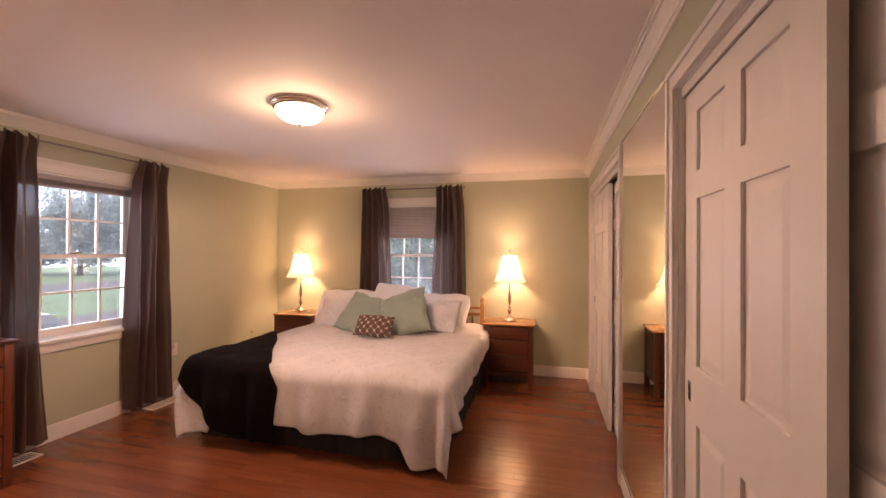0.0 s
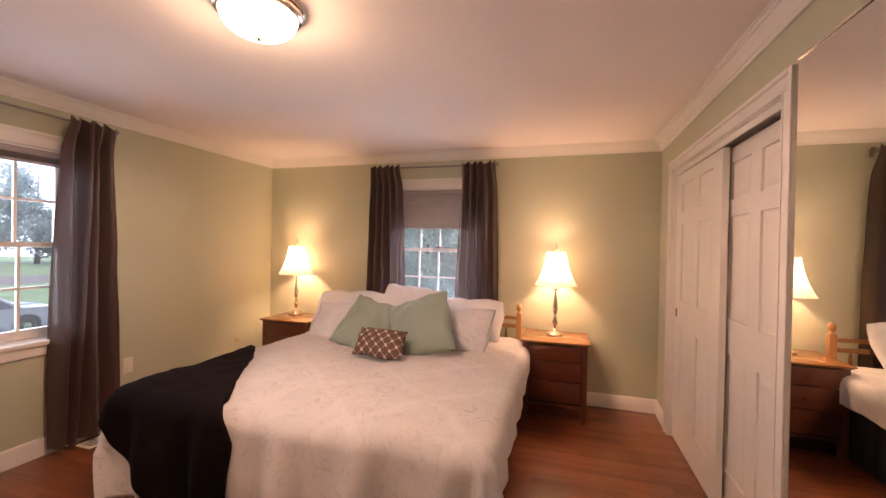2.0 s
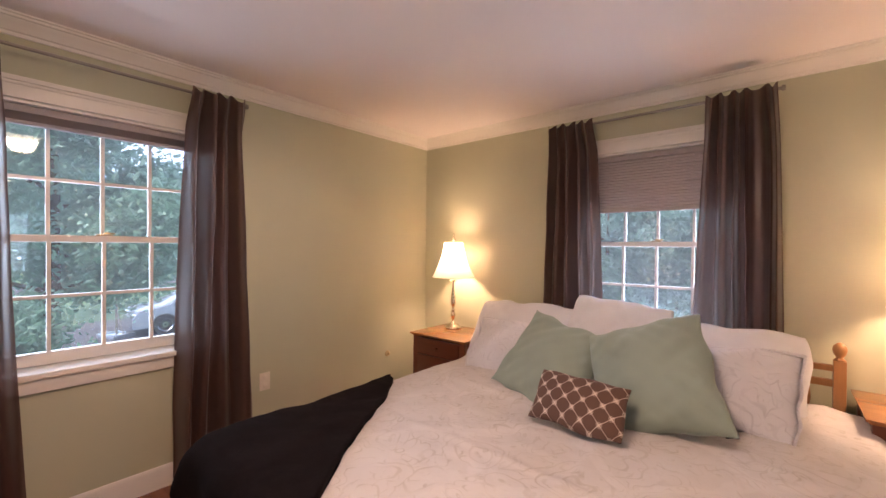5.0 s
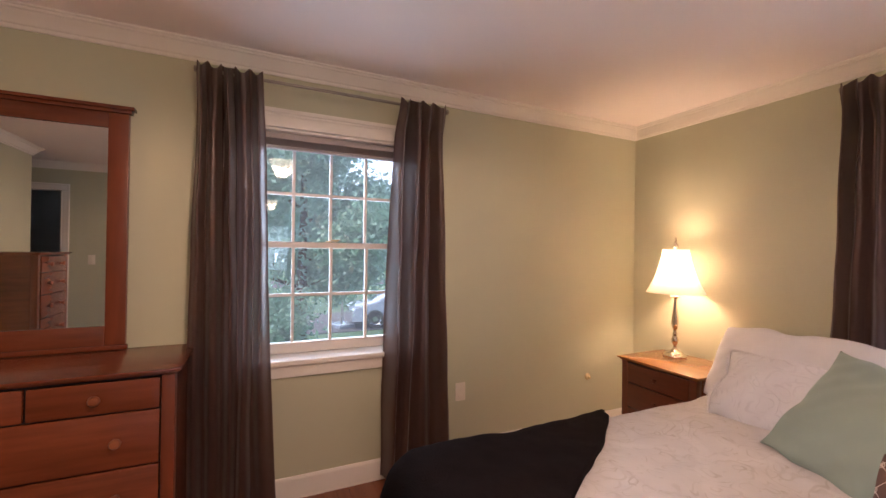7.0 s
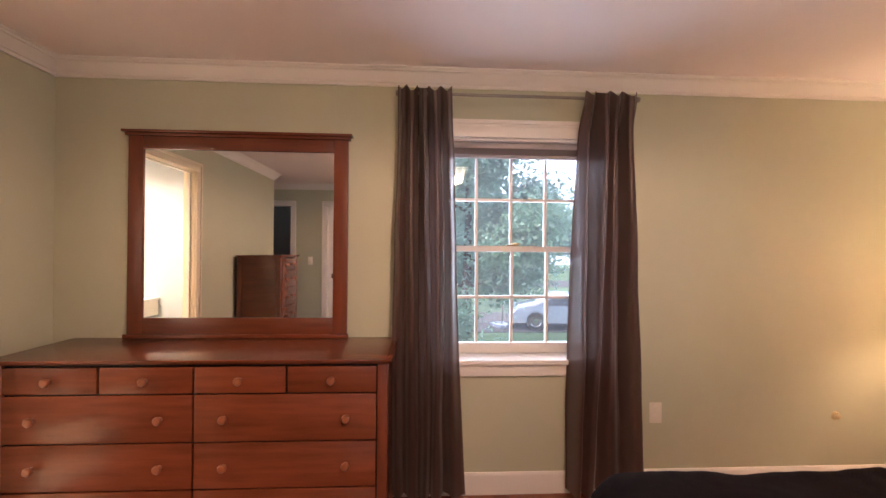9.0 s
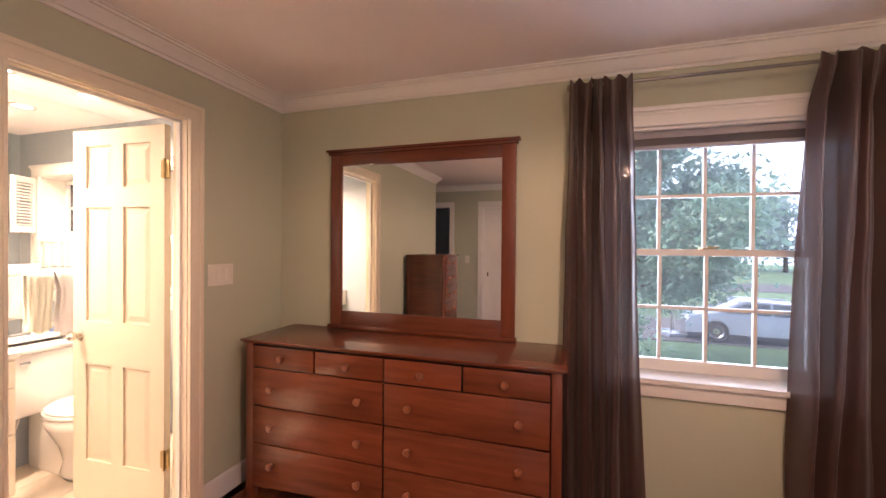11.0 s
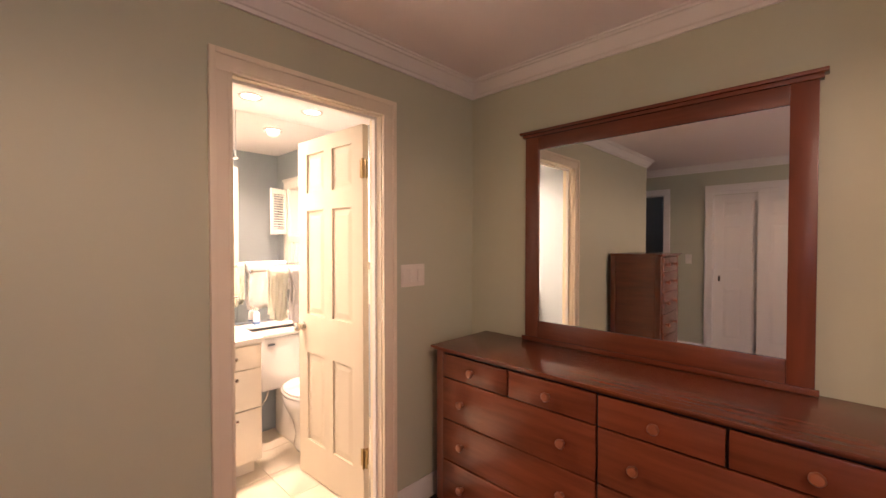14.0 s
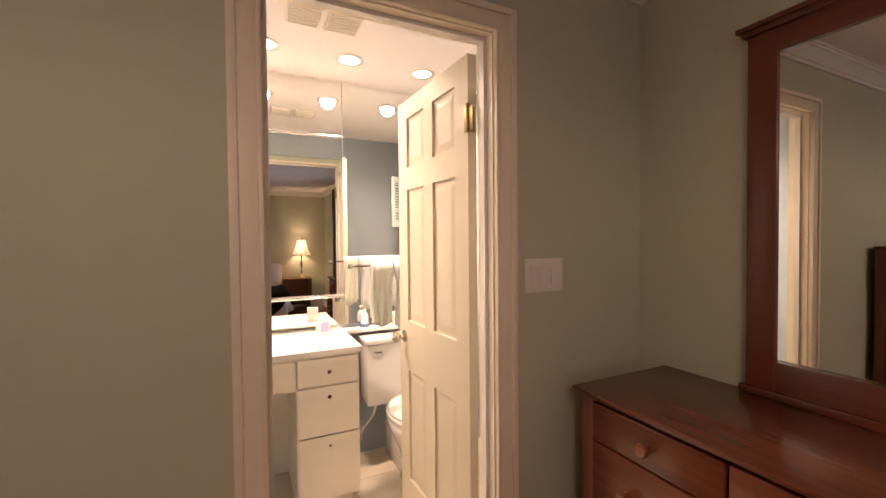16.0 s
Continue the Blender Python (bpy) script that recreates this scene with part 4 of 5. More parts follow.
# Tall chest against the south wall; its front faces +y.
chest = thing("tall_chest", "tall narrow cherry chest of drawers", "chest of drawers", pose(-1.86, 1.725, 0, 0, 0, 180))
case_piece(chest, 0.58, 0.45, 1.31, [0.14, 0.19, 0.20, 0.21, 0.22, 0.22], [[0.045, 0.535]] * 6, [[0.25, 0.75]] * 6)


def nightstand(m, label):
    t = thing("nightstand", label, "nightstand", m, "bedside tables")
    case_piece(t, 0.52, 0.45, NT, [0.135, 0.165, 0.175], [[0.045, 0.475]] * 3, [[0.5]] * 3, foot=0.13, front=CHERRYDIM, upright=CHERRYDIMZ, lid=CHERRYLIT)
    return t


night_1 = nightstand(pose(-1.60, 5.715, 0), "cherry nightstand with three drawers under a lamp")
night_2 = copy_thing(night_1, pose(-4.212, 5.665, 0))

# ---- bed ----
BC, BWID, TOPZ, FOOT, BHEAD = -2.585, 0.965, 0.60, 3.93, 6.05
bed = thing("bed", "wide wooden spindle bed against the window wall", "bed", pose(0, 0, 0))
for x in (-3.66, -1.67):
    post = part("bedpost", boxes((x - 0.024, 6.045, 0, x + 0.024, 6.093, 0.815), bevel=0.004), HONEY, bed)
    part("post_finial", lathe([(0.026, 0.815), (0.020, 0.823), (0.012, 0.831), (0.024, 0.850), (0.028, 0.870), (0.024, 0.889), (0.012, 0.903), (0.0, 0.907)], 18, (x, 6.069)), HONEY, post, smooth=0)
for z, hgt in ((0.42, 0.10), (0.70, 0.035), (0.775, 0.03)):
    part("head_rail", boxes((-3.636, 6.055, z - hgt / 2, -1.694, 6.083, z + hgt / 2), bevel=0.004), HONEY, bed)
sp = mesh_of("spindle", lathe([(0.008, 0.47), (0.013, 0.53), (0.008, 0.57), (0.014, 0.61), (0.008, 0.683)], 12), HONEY, 0)
for k in range(16):
    part("spindle", sp, HONEY, bed, at=pose(-3.55 + 0.1175 * k, 6.069, 0))
part("box_spring", boxes((BC - 0.95, FOOT + 0.03, 0.10, BC + 0.95, 6.04, 0.36), bevel=0.03), MATTRESS, bed)
part("mattress", boxes((BC - 0.95, FOOT + 0.02, 0.361, BC + 0.95, 6.04, TOPZ - 0.015), bevel=0.04), MATTRESS, bed)
for x in (-3.40, -1.77):
    for y in (4.1, 5.9):
        part("leg", boxes((x - 0.03, y - 0.03, 0, x + 0.03, y + 0.03, 0.10), bevel=0.004), HONEY, bed)
# Pleated dark skirt on three sides.
bm = bmesh.new()
pts = []
for k in range(121):
    pts.append((BC - 0.955, 6.0 - (6.0 - FOOT) * k / 120, -1, 0))
for k in range(1, 121):
    pts.append((BC - 0.955 + 1.91 * k / 120, FOOT, 0, -1))
for k in range(1, 121):
    pts.append((BC + 0.955, FOOT + (6.0 - FOOT) * k / 120, 1, 0))
prev = None
for i, (x, y, nx_, ny_) in enumerate(pts):
    o_ = 0.008 * math.sin(i * 0.9) + 0.004 * math.sin(i * 2.3)
    row = (bm.verts.new((x + nx_ * (0.004 + o_ * 0.3), y + ny_ * (0.004 + o_ * 0.3), 0.37)), bm.verts.new((x + nx_ * (0.012 + o_), y + ny_ * (0.012 + o_), 0.012)))
    if prev:
        bm.faces.new((prev[0], row[0], row[1], prev[1]))
    prev = row
part("bed_skirt", bm, SKIRT, bed, "black pleated bed skirt", smooth=0)


def drape(a, b, lift=0.0):
    """Where a point of cloth lies that would be at (a, b) if spread flat: a across from the bed's middle, b down from the head."""
    L = BHEAD - FOOT
    oa, ob = max(0.0, abs(a) - BWID), max(0.0, b - L)
    s = 1 if a > 0 else -1
    x, y = min(abs(a), BWID), min(b, L)
    r = 0.085
    o = math.hypot(oa, ob)
    puff = 0.020 * noise.noise(Vector((a * 2.2, b * 2.2, 1.7))) + 0.010 * noise.noise(Vector((a * 6, b * 5, 4.2))) + 0.006 * abs(noise.noise(Vector((a * 9 + b * 4, b * 11 - a * 3, 2.2))))
    edge = min(1.0, max(0.0, (BWID - abs(a)) / 0.25)) * min(1.0, max(0.0, (L - b) / 0.25))
    z = TOPZ + lift + puff + 0.022 * edge
    if o <= 0:
        return Vector((BC + s * x, BHEAD - y, z))
    ux, uy = oa / o, ob / o
    th = min(o / r, math.pi / 2)
    out = r * math.sin(th)
    drop = r * (1 - math.cos(th)) + max(0.0, o - r * math.pi / 2)
    along = (a * 1.0 if ob > oa else b)
    wave = min(1.0, drop / 0.3)
    rip = 0.5 if s > 0 and oa > ob else 1.0
    room = 1.0 if s < 0 or ob > 0 else min(1.0, max(0.0, (b - 0.55) / 0.5))
    out += rip * room * wave * (0.022 * math.sin(along * 17 + 0.6) + 0.012 * math.sin(along * 31)) + (0.045 if s < 0 or ob > 0 else 0.015) * wave * room + lift
    if oa > 0 and ob > 0:
        out += 0.05 * wave * math.sin(4 * math.atan2(oa, ob)) ** 2
    zz = z - drop
    return Vector((BC + s * (x + out * ux), BHEAD - (y + out * uy), max(0.016 + lift, zz)))


def cloth(name, fn, nu, nv, material, label, category, thick=0.02):
    bm = bmesh.new()
    g = [[bm.verts.new(fn(i / nu, j / nv)) for i in range(nu + 1)] for j in range(nv + 1)]
    for p, q in zip(g, g[1:]):
        for i in range(nu):
            bm.faces.new((p[i], q[i], q[i + 1], p[i + 1]))
    bmesh.ops.recalc_face_normals(bm, faces=bm.faces)
    ob = part(name, bm, material, smooth=0)
    md = ob.modifiers.new("thickness", "SOLIDIFY")
    md.thickness, md.offset = thick, -1
    return tagged(ob, label, category)


def quilt(u, v):
    """A puffy quilt: short at the sides, longer at the foot, with tongues hanging from the foot corners."""
    L = BHEAD - FOOT
    half = BWID + 0.31
    a = -half + 2 * half * u
    head = 0.42 - 0.33 * min(1.0, max(0.0, (a - 0.55) / 0.3))
    k = min(1.0, max(0.0, (abs(a) - 0.70) / 0.12))
    tongue = 0.14 * k * k * (3 - 2 * k)
    b = head + (L + 0.445 + tongue + 0.012 * math.sin(a * 9) - head) * v
    if abs(a) > BWID:
        k = min(1.0, max(0.0, (b - 0.4) / 1.6))
        a = math.copysign(BWID + (abs(a) - BWID) * (0.80 + 0.20 * k * k), a)
    oa, ob = abs(a) - BWID, b - L
    if oa > 0 and ob > 0:
        k = 1 - 0.10 * min(oa, ob) / max(oa, ob)
        a, b = math.copysign(BWID + oa * k, a), L + ob * k
    p = drape(a, b)
    wob = 0.03 * noise.noise(Vector((a * 3, b * 3, 8.1)))
    for c, q in ((a + wob + 0.52, 0.7), (a - wob - 0.16, 1.0), (b + wob - 1.02, 0.8), (b - wob - 1.55, 1.0), (a * 0.5 + b + wob * 2 - 1.9, 0.7)):
        p.z += 0.007 * q * math.exp(-(c / 0.022) ** 2) if abs(a) < BWID and b < L else 0.0
    return p


def throw_at(u, v):
    """A plush throw laid slantwise over a foot corner, its hem rising towards the bed's side."""
    L = BHEAD - FOOT
    f = min(1.0, v / 0.76)
    a_edge = -BWID - 0.02 + 0.775 * f * (1.08 - 0.08 * f) + 0.012 * math.sin(v * 11)
    k = min(1.0, u * 2.1)
    b = 1.20 + (L + 0.13 + 0.435 * k * (2 - k) - 1.20) * v
    a0 = -BWID - 0.05 - 0.13 * min(1.0, v / 0.25)
    a = a0 + (a_edge - a0) * u
    if b > L:
        a += 0.35 * (b - L) * (1 - u)
    p = drape(a, b, 0.03)
    p.z += 0.006 * noise.noise(Vector((a * 8, b * 8, 3.3)))
    return p


cloth("quilt", quilt, 150, 130, QUILT, "cream quilt with a faint grey paisley print on the bed", "quilt", 0.012)
cloth("throw_blanket", throw_at, 60, 90, THROW, "black plush throw draped over a foot corner", "blanket", 0.026)


def pillow(name, w, h, t, m, material, label, category="pillow", ear=0.05, flange=0.0, crumple=1.0, soft=0.03):
    """A stuffed cushion: x across, y up, z outwards, with slack edges and creases drawn in from the corners."""
    n = 48
    bm = bmesh.new()
    key = w * 7.3 + h * 3.1 + m.translation.x * 5.7
    for s in (1, -1):
        g = []
        for j in range(n + 1):
            row = []
            for i in range(n + 1):
                u, v = -1 + 2 * i / n, -1 + 2 * j / n
                x = w / 2 * u * (1 - ear * (1 - v * v) * abs(u) ** 3)
                y = h / 2 * v * (1 - ear * (1 - u * u) * abs(v) ** 3)
                far = (u * u * v * v) ** 2
                x, y = x * (1 - soft * far), y * (1 - soft * far)
                edge = max(abs(u), abs(v)) ** 4
                x += crumple * edge * 0.016 * noise.noise(Vector((x * 7, y * 7, key)))
                y += crumple * edge * 0.022 * noise.noise(Vector((x * 7, y * 7, key + 7)))
                uu, vv = min(1, abs(u) * (1 + flange)), min(1, abs(v) * (1 + flange))
                full = max(0.0, (1 - uu ** 2.0) * (1 - vv ** 2.0))
                z = s * t / 2 * full ** 0.55 * (1 + 0.22 * crumple * noise.noise(Vector((x * 4.5 + key, y * 4.5, s * 3.1))))
                crease = noise.noise(Vector(((x + y) * 16, (x - y) * 5, key + s))) + noise.noise(Vector(((x - y) * 16, (x + y) * 5, key - s)))
                z += s * 0.010 * crumple * crease * min(1.0, full * 3) * (1.2 - full)
                if i in (0, n) or j in (0, n):
                    z = 0.010 * crumple * noise.noise(Vector((x * 5, y * 5, key)))
                row.append(bm.verts.new((x, y, z)))
            g.append(row)
        for p, q in zip(g, g[1:]):
            for i in range(n):
                bm.faces.new((p[i], p[i + 1], q[i + 1], q[i]) if s > 0 else (p[i], q[i], q[i + 1], p[i + 1]))
    bmesh.ops.remove_doubles(bm, verts=bm.verts, dist=1e-5)
    bmesh.ops.recalc_face_normals(bm, faces=bm.faces)
    ob = part(name, bm, material, smooth=0)
    ob.matrix_world = m
    return tagged(ob, label, category)


pillow("bed_pillow", 0.94, 0.48, 0.30, pose(-3.23, 5.83, 0.755, 54, 0, 3), LINEN, "white bed pillow leaning on the headboard", crumple=1.05, soft=0.06)
pillow("bed_pillow", 0.94, 0.47, 0.30, pose(-2.24, 5.83, 0.75, 55, 0, -3), LINEN, "white bed pillow leaning on the headboard", crumple=1.05, soft=0.06)
pillow("euro_pillow", 0.60, 0.52, 0.24, pose(-2.64, 5.69, 0.825, 60, 0, -4) @ pose(0, 0, 0, 0, 0, -4), LINEN, "large white square pillow behind the cushions", crumple=1.6, soft=0.06)
pillow("pillow_sham", 0.62, 0.40, 0.24, pose(-3.15, 5.47, 0.74, 46, 0, 5), SHAM, "white pillow sham with a grey paisley print", crumple=1.9, flange=0.07, soft=0.03)
pillow("pillow_sham", 0.68, 0.43, 0.25, pose(-2.15, 5.48, 0.75, 46, 0, -6), SHAM, "white pillow sham with a grey paisley print", crumple=1.9, flange=0.07, soft=0.03)
pillow("throw_pillow", 0.49, 0.49, 0.20, pose(-2.80, 5.22, 0.775, 52, 0, 2) @ pose(0, 0, 0, 0, 0, -17), GREEN, "seafoam green square cushion propped on a sham", "cushion", 0.08, crumple=1.7)
big = pillow("throw_pillow", 0.52, 0.52, 0.21, pose(-2.33, 5.18, 0.81, 54, 0, -6) @ pose(0, 0, 0, 0, 0, 22), GREEN, "seafoam green square cushion with a dark tag", "cushion", 0.08, crumple=1.7)
part("tag", boxes((0.215, -0.262, -0.002, 0.245, -0.235, 0.002)), DARKPL, big, "small dark fabric tag")
pillow("lumbar_pillow", 0.385, 0.225, 0.13, pose(-2.52, 4.88, 0.735, 52, 0, 0) @ pose(0, 0, 0, 0, 0, 0), TRELLIS, "small brown cushion with a pale trellis print", "cushion", 0.05)


# ---- bathroom ----
VX, VY, VZ = -3.635, 0.35, 0.84
van = thing("vanity", "cream bathroom vanity with three drawers", "vanity", pose(0, 0, 0))
VL = VX + 0.315
part("cabinet", boxes((VX + 0.012, YM, 0.085, VL, VY - 0.02, VZ - 0.031), (VX + 0.04, YM, 0, VL, VY - 0.07, 0.085)), LAMINATE, van)
part("knee_apron", boxes((VL, VY - 0.045, VZ - 0.19, -2.2, VY - 0.02, VZ - 0.031)), LAMINATE, van)
part("back_panel", boxes((VL, YM, 0.0, -2.2, YM + 0.02, VZ - 0.19)), LAMINATE, van)
part("counter", boxes((VX, YM, VZ - 0.03, -2.2, VY, VZ), bevel=0.004), COUNTER, van, "white counter top")
for z0, z1 in ((VZ - 0.175, VZ - 0.042), (0.42, VZ - 0.183), (0.10, 0.412)):
    d = part("drawer", boxes((VX + 0.018, VY - 0.0195, z0, VL - 0.005, VY - 0.002, z1), bevel=0.003), LAMINATE, van)
    part("knob", lathe([(0, 0), (0.005, 0), (0.005, 0.01), (0.010, 0.014), (0.010, 0.02), (0, 0.022)], 14), CHROME, d, "small chrome knob", at=pose(VX + 0.165, VY - 0.002, z1 - 0.045 if z1 < 0.75 else VZ - 0.105, -90))
part("drawer", boxes((VL + 0.005, VY - 0.0195, VZ - 0.175, -2.75, VY - 0.002, VZ - 0.042), bevel=0.003), LAMINATE, van)
# Mirror panels over the counter and behind the toilet.
bmw = thing("bathroom_mirror", "wall-wide bathroom mirror in panels with chrome trims", "mirror", pose(0, 0, 0))
for x0, x1 in ((-4.54, -3.666), (-3.663, -2.85), (-2.847, -2.21)):
    part("mirror_panel", boxes((x0, YM + 0.001, VZ + 0.005, x1, YM + 0.006, BH2 - 0.002)), MIRROR, bmw, smooth=None)
mc = thing("medicine_cabinet", "mirrored bathroom cabinet with chrome rails over the counter", "medicine cabinet", pose(0, 0, 0))
part("cabinet_body", boxes((-3.64, YM + 0.0065, 1.04, -2.4, YM + 0.105, 2.0)), LAMINATE, mc)
for x0, x1 in ((-3.64, -3.20), (-3.197, -2.80), (-2.797, -2.4)):
    part("mirror_door", boxes((x0, YM + 0.1055, 1.055, x1, YM + 0.111, 1.985)), MIRROR, mc, smooth=None)
for z in (1.04, 1.995):
    part("chrome_rail", tube([(-3.642, YM + 0.112, z), (-2.398, YM + 0.112, z)], 0.009, 10), CHROME, mc)
ap = thing("soap_box", "small white box with a lavender label on the counter", "box", pose(-3.50, 0.02, VZ + 0.0005, 0, 0, 12))
part("carton", boxes((-0.035, -0.02, 0, 0.035, 0.02, 0.095), bevel=0.004), PORCELAIN, ap)
part("label", boxes((-0.022, 0.0202, 0.02, 0.022, 0.0212, 0.075)), LAVENDER, ap)
# Toilet beside the vanity, back to the mirror wall.
TX = -3.99
toi = thing("toilet", "white porcelain toilet with the lid down", "toilet", pose(TX, YM, 0))
part("tank", boxes((-0.24, 0.03, 0.37, 0.24, 0.215, 0.745), bevel=0.022), PORCELAIN, toi)
part("tank_lid", boxes((-0.25, 0.022, 0.746, 0.25, 0.225, 0.778), bevel=0.010), PORCELAIN, toi)
part("flush_lever", boxes((0.15, 0.216, 0.69, 0.20, 0.226, 0.705), bevel=0.003), CHROME, toi)
part("bowl", lathe([(0.10, 0.0), (0.115, 0.03), (0.10, 0.10), (0.12, 0.20), (0.175, 0.32), (0.185, 0.385), (0.17, 0.39), (0, 0.385)], 32, (0, 0.46), 1.25), PORCELAIN, toi, smooth=0)
part("pedestal", boxes((-0.09, 0.06, 0, 0.09, 0.42, 0.36), bevel=0.03), PORCELAIN, toi)
part("seat", lathe([(0.0, 0.391), (0.185, 0.391), (0.19, 0.398), (0.188, 0.41), (0.18, 0.414), (0, 0.416)], 36, (0, 0.46), 1.25), PORCELAIN, toi, smooth=0)
part("lid", lathe([(0.0, 0.417), (0.18, 0.417), (0.183, 0.424), (0.17, 0.432), (0, 0.436)], 36, (0, 0.46), 1.25), PORCELAIN, toi, smooth=0)
part("supply_hose", tube([(0.17, 0.16, 0.37), (0.185, 0.15, 0.30), (0.25, 0.14, 0.22), (0.27, 0.12, 0.15), (0.26, 0.06, 0.13), (0.26, 0.01, 0.13)], 0.007, 8), CHROME, toi, "braided metal hose")
part("valve", lathe([(0, 0), (0.014, 0), (0.016, 0.02), (0.010, 0.03), (0.020, 0.034), (0.020, 0.05), (0, 0.052)], 14), CHROME, toi, at=pose(0.26, 0.02, 0.13, -90))
lg = thing("ledge", "white shelf behind the toilet tank", "shelf", pose(0, 0, 0))
part("board", boxes((-4.54, YM + 0.0065, 0.80, VX - 0.002, YM + 0.09, 0.825), bevel=0.004), COUNTER, lg)
# Swinging towel arm that reaches from the window wall over the toilet.
TBY, TBZ = 0.20, 1.235
tb = thing("towel_bar", "chrome swing-arm towel bar over the toilet", "towel bar", pose(0, 0, 0))
part("bar", boxes((-4.515, TBY - 0.010, TBZ - 0.005, -3.625, TBY + 0.010, TBZ + 0.005), bevel=0.002), CHROME, tb)
part("end_cap", boxes((-3.626, TBY - 0.014, TBZ - 0.012, -3.604, TBY + 0.014, TBZ + 0.012), bevel=0.003), CHROME, tb)
part("wall_plate", boxes((-4.5435, TBY - 0.03, TBZ - 0.05, -4.53, TBY + 0.03, TBZ + 0.05), bevel=0.003), CHROME, tb)
part("pivot", lathe([(0, -0.03), (0.014, -0.03), (0.014, 0.03), (0, 0.03)], 14), CHROME, tb, at=pose(-4.516, TBY, TBZ))


def towel(x, w, front, back, material, label, off):
    """A towel folded over the bar, a little slack, with a soft roll at the top."""
    bm = bmesh.new()
    n, k = 18, 30
    prof = []
    for j in range(k + 1):
        s = j / k
        if s < 0.44:
            prof.append((off + 0.006 * math.sin(5 * s), -front * (1 - s / 0.44)))
        elif s > 0.56:
            prof.append((-off, -back * (s - 0.56) / 0.44))
        else:
            a = math.pi * (s - 0.44) / 0.12
            prof.append((off * math.cos(a), off * math.sin(a)))
    g = []
    for y, z in prof:
        slack = min(1.0, max(0.0, -z / 0.08))
        g.append([bm.verts.new((x + w * (i / n - 0.5) * (1 - 0.10 * slack + 0.03 * math.sin(z * 23 + x * 9)), TBY + y + (0.007 * math.sin(i * 1.1 + z * 9) + 0.012 * noise.noise(Vector((i * 0.35, z * 6, x)))) * slack, TBZ + z + 0.010 * math.sin(i * 0.4 + x * 8) * slack)) for i in range(n + 1)])
    for p, q in zip(g, g[1:]):
        for i in range(n):
            bm.faces.new((p[i], p[i + 1], q[i + 1], q[i]))
    ob = part("towel", bm, material, smooth=0)
    md = ob.modifiers.new("pile", "SOLIDIFY")
    md.thickness, md.offset = 0.008, 0
    tagged(ob, label, "towel", "towels on the bar")


towel(-3.785, 0.125, 0.33, 0.30, TOWEL2, "pale green hand towel folded over the bar", 0.020)
towel(-4.025, 0.33, 0.37, 0.35, TOWEL, "white terry towel folded over the bar", 0.022)
# Small things on the shelf behind the toilet.
bt = thing("lotion_bottle", "small clear bottle with a blue base", "bottle", pose(-3.78, YM + 0.05, 0.8255))
part("bottle_body", lathe([(0, 0.022), (0.024, 0.022), (0.024, 0.075), (0.018, 0.088), (0.009, 0.094), (0.009, 0.104), (0, 0.104)], 18), PORCELAIN, bt)
part("base", lathe([(0, 0), (0.026, 0), (0.027, 0.006), (0.026, 0.023), (0, 0.023)], 18), BLUEPL, bt, "blue plastic base")
part("cap", lathe([(0, 0.1045), (0.012, 0.1045), (0.012, 0.122), (0, 0.124)], 14), PLASTIC, bt)
tbx = thing("tissue_box", "blue and cream cardboard tissue box", "box", pose(-4.0, YM + 0.05, 0.8255, 0, 0, 4))
part("carton", boxes((-0.055, -0.035, 0, 0.055, 0.035, 0.062), bevel=0.003), LAMINATE, tbx)
part("printed_band", boxes((-0.0556, -0.0356, 0.008, 0.0, 0.0356, 0.052)), BLUEPL, tbx, "blue printed end")

# Shutters of the bathroom window.
for yy, rz, lab in ((BW[0] - 0.01, 205, "white louvred shutter swung open beside the window"), (BW[1] + 0.01, -25, "white louvred shutter swung open beside the window")):
    sh = thing("shutter", lab, "shutter", pose(XW + 0.05, yy, 1.50, 0, 0, rz), "bathroom shutters")
    part("shutter_frame", boxes((0, -0.011, 0, 0.028, 0.011, 0.46), (0.182, -0.011, 0, 0.21, 0.011, 0.46), (0.028, -0.011, 0, 0.182, 0.011, 0.05), (0.028, -0.011, 0.41, 0.182, 0.011, 0.46), bevel=0.002), TRIM, sh)
    lv = mesh_of("louvre", boxes((0.028, -0.010, -0.0025, 0.182, 0.010, 0.0025)), TRIM)
    for k in range(14):
        part("louvre", lv, TRIM, sh, at=pose(0, 0, 0.064 + 0.0255 * k, 35))
cs = thing("cafe_shutter", "closed cream shutter over the lower window", "shutter", pose(XW + 0.05, BW[0] + 0.04, 1.04, 0, 0, 90))
part("shutter_frame", boxes((0, -0.011, 0, 0.04, 0.011, 0.44), (0.52, -0.011, 0, 0.56, 0.011, 0.44), (0.26, -0.011, 0, 0.30, 0.011, 0.44), (0.04, -0.0105, 0, 0.52, 0.0105, 0.06), (0.04, -0.0105, 0.38, 0.52, 0.0105, 0.44), bevel=0.002), LAMINATE, cs)
for x in (0.06, 0.12, 0.18, 0.32, 0.38, 0.44):
    part("slat", boxes((x, -0.006, 0.06, x + 0.04, 0.006, 0.38), bevel=0.002), LAMINATE, cs)


def downlight(x, y):
    d = thing("downlight", "round recessed ceiling light, lit", "downlight", pose(x, y, BH2), "bathroom downlights")
    part("ring", lathe([(0.052, 0.0), (0.075, 0.0), (0.075, -0.004), (0.070, -0.007), (0.053, -0.005)], 32, cap=False), PORCELAIN, d)
    lens = part("lens", lathe([(0, -0.001), (0.052, -0.001), (0.052, -0.003), (0, -0.003)], 32), DOWNLIGHT, d, "glowing lens")
    lens.visible_shadow = False


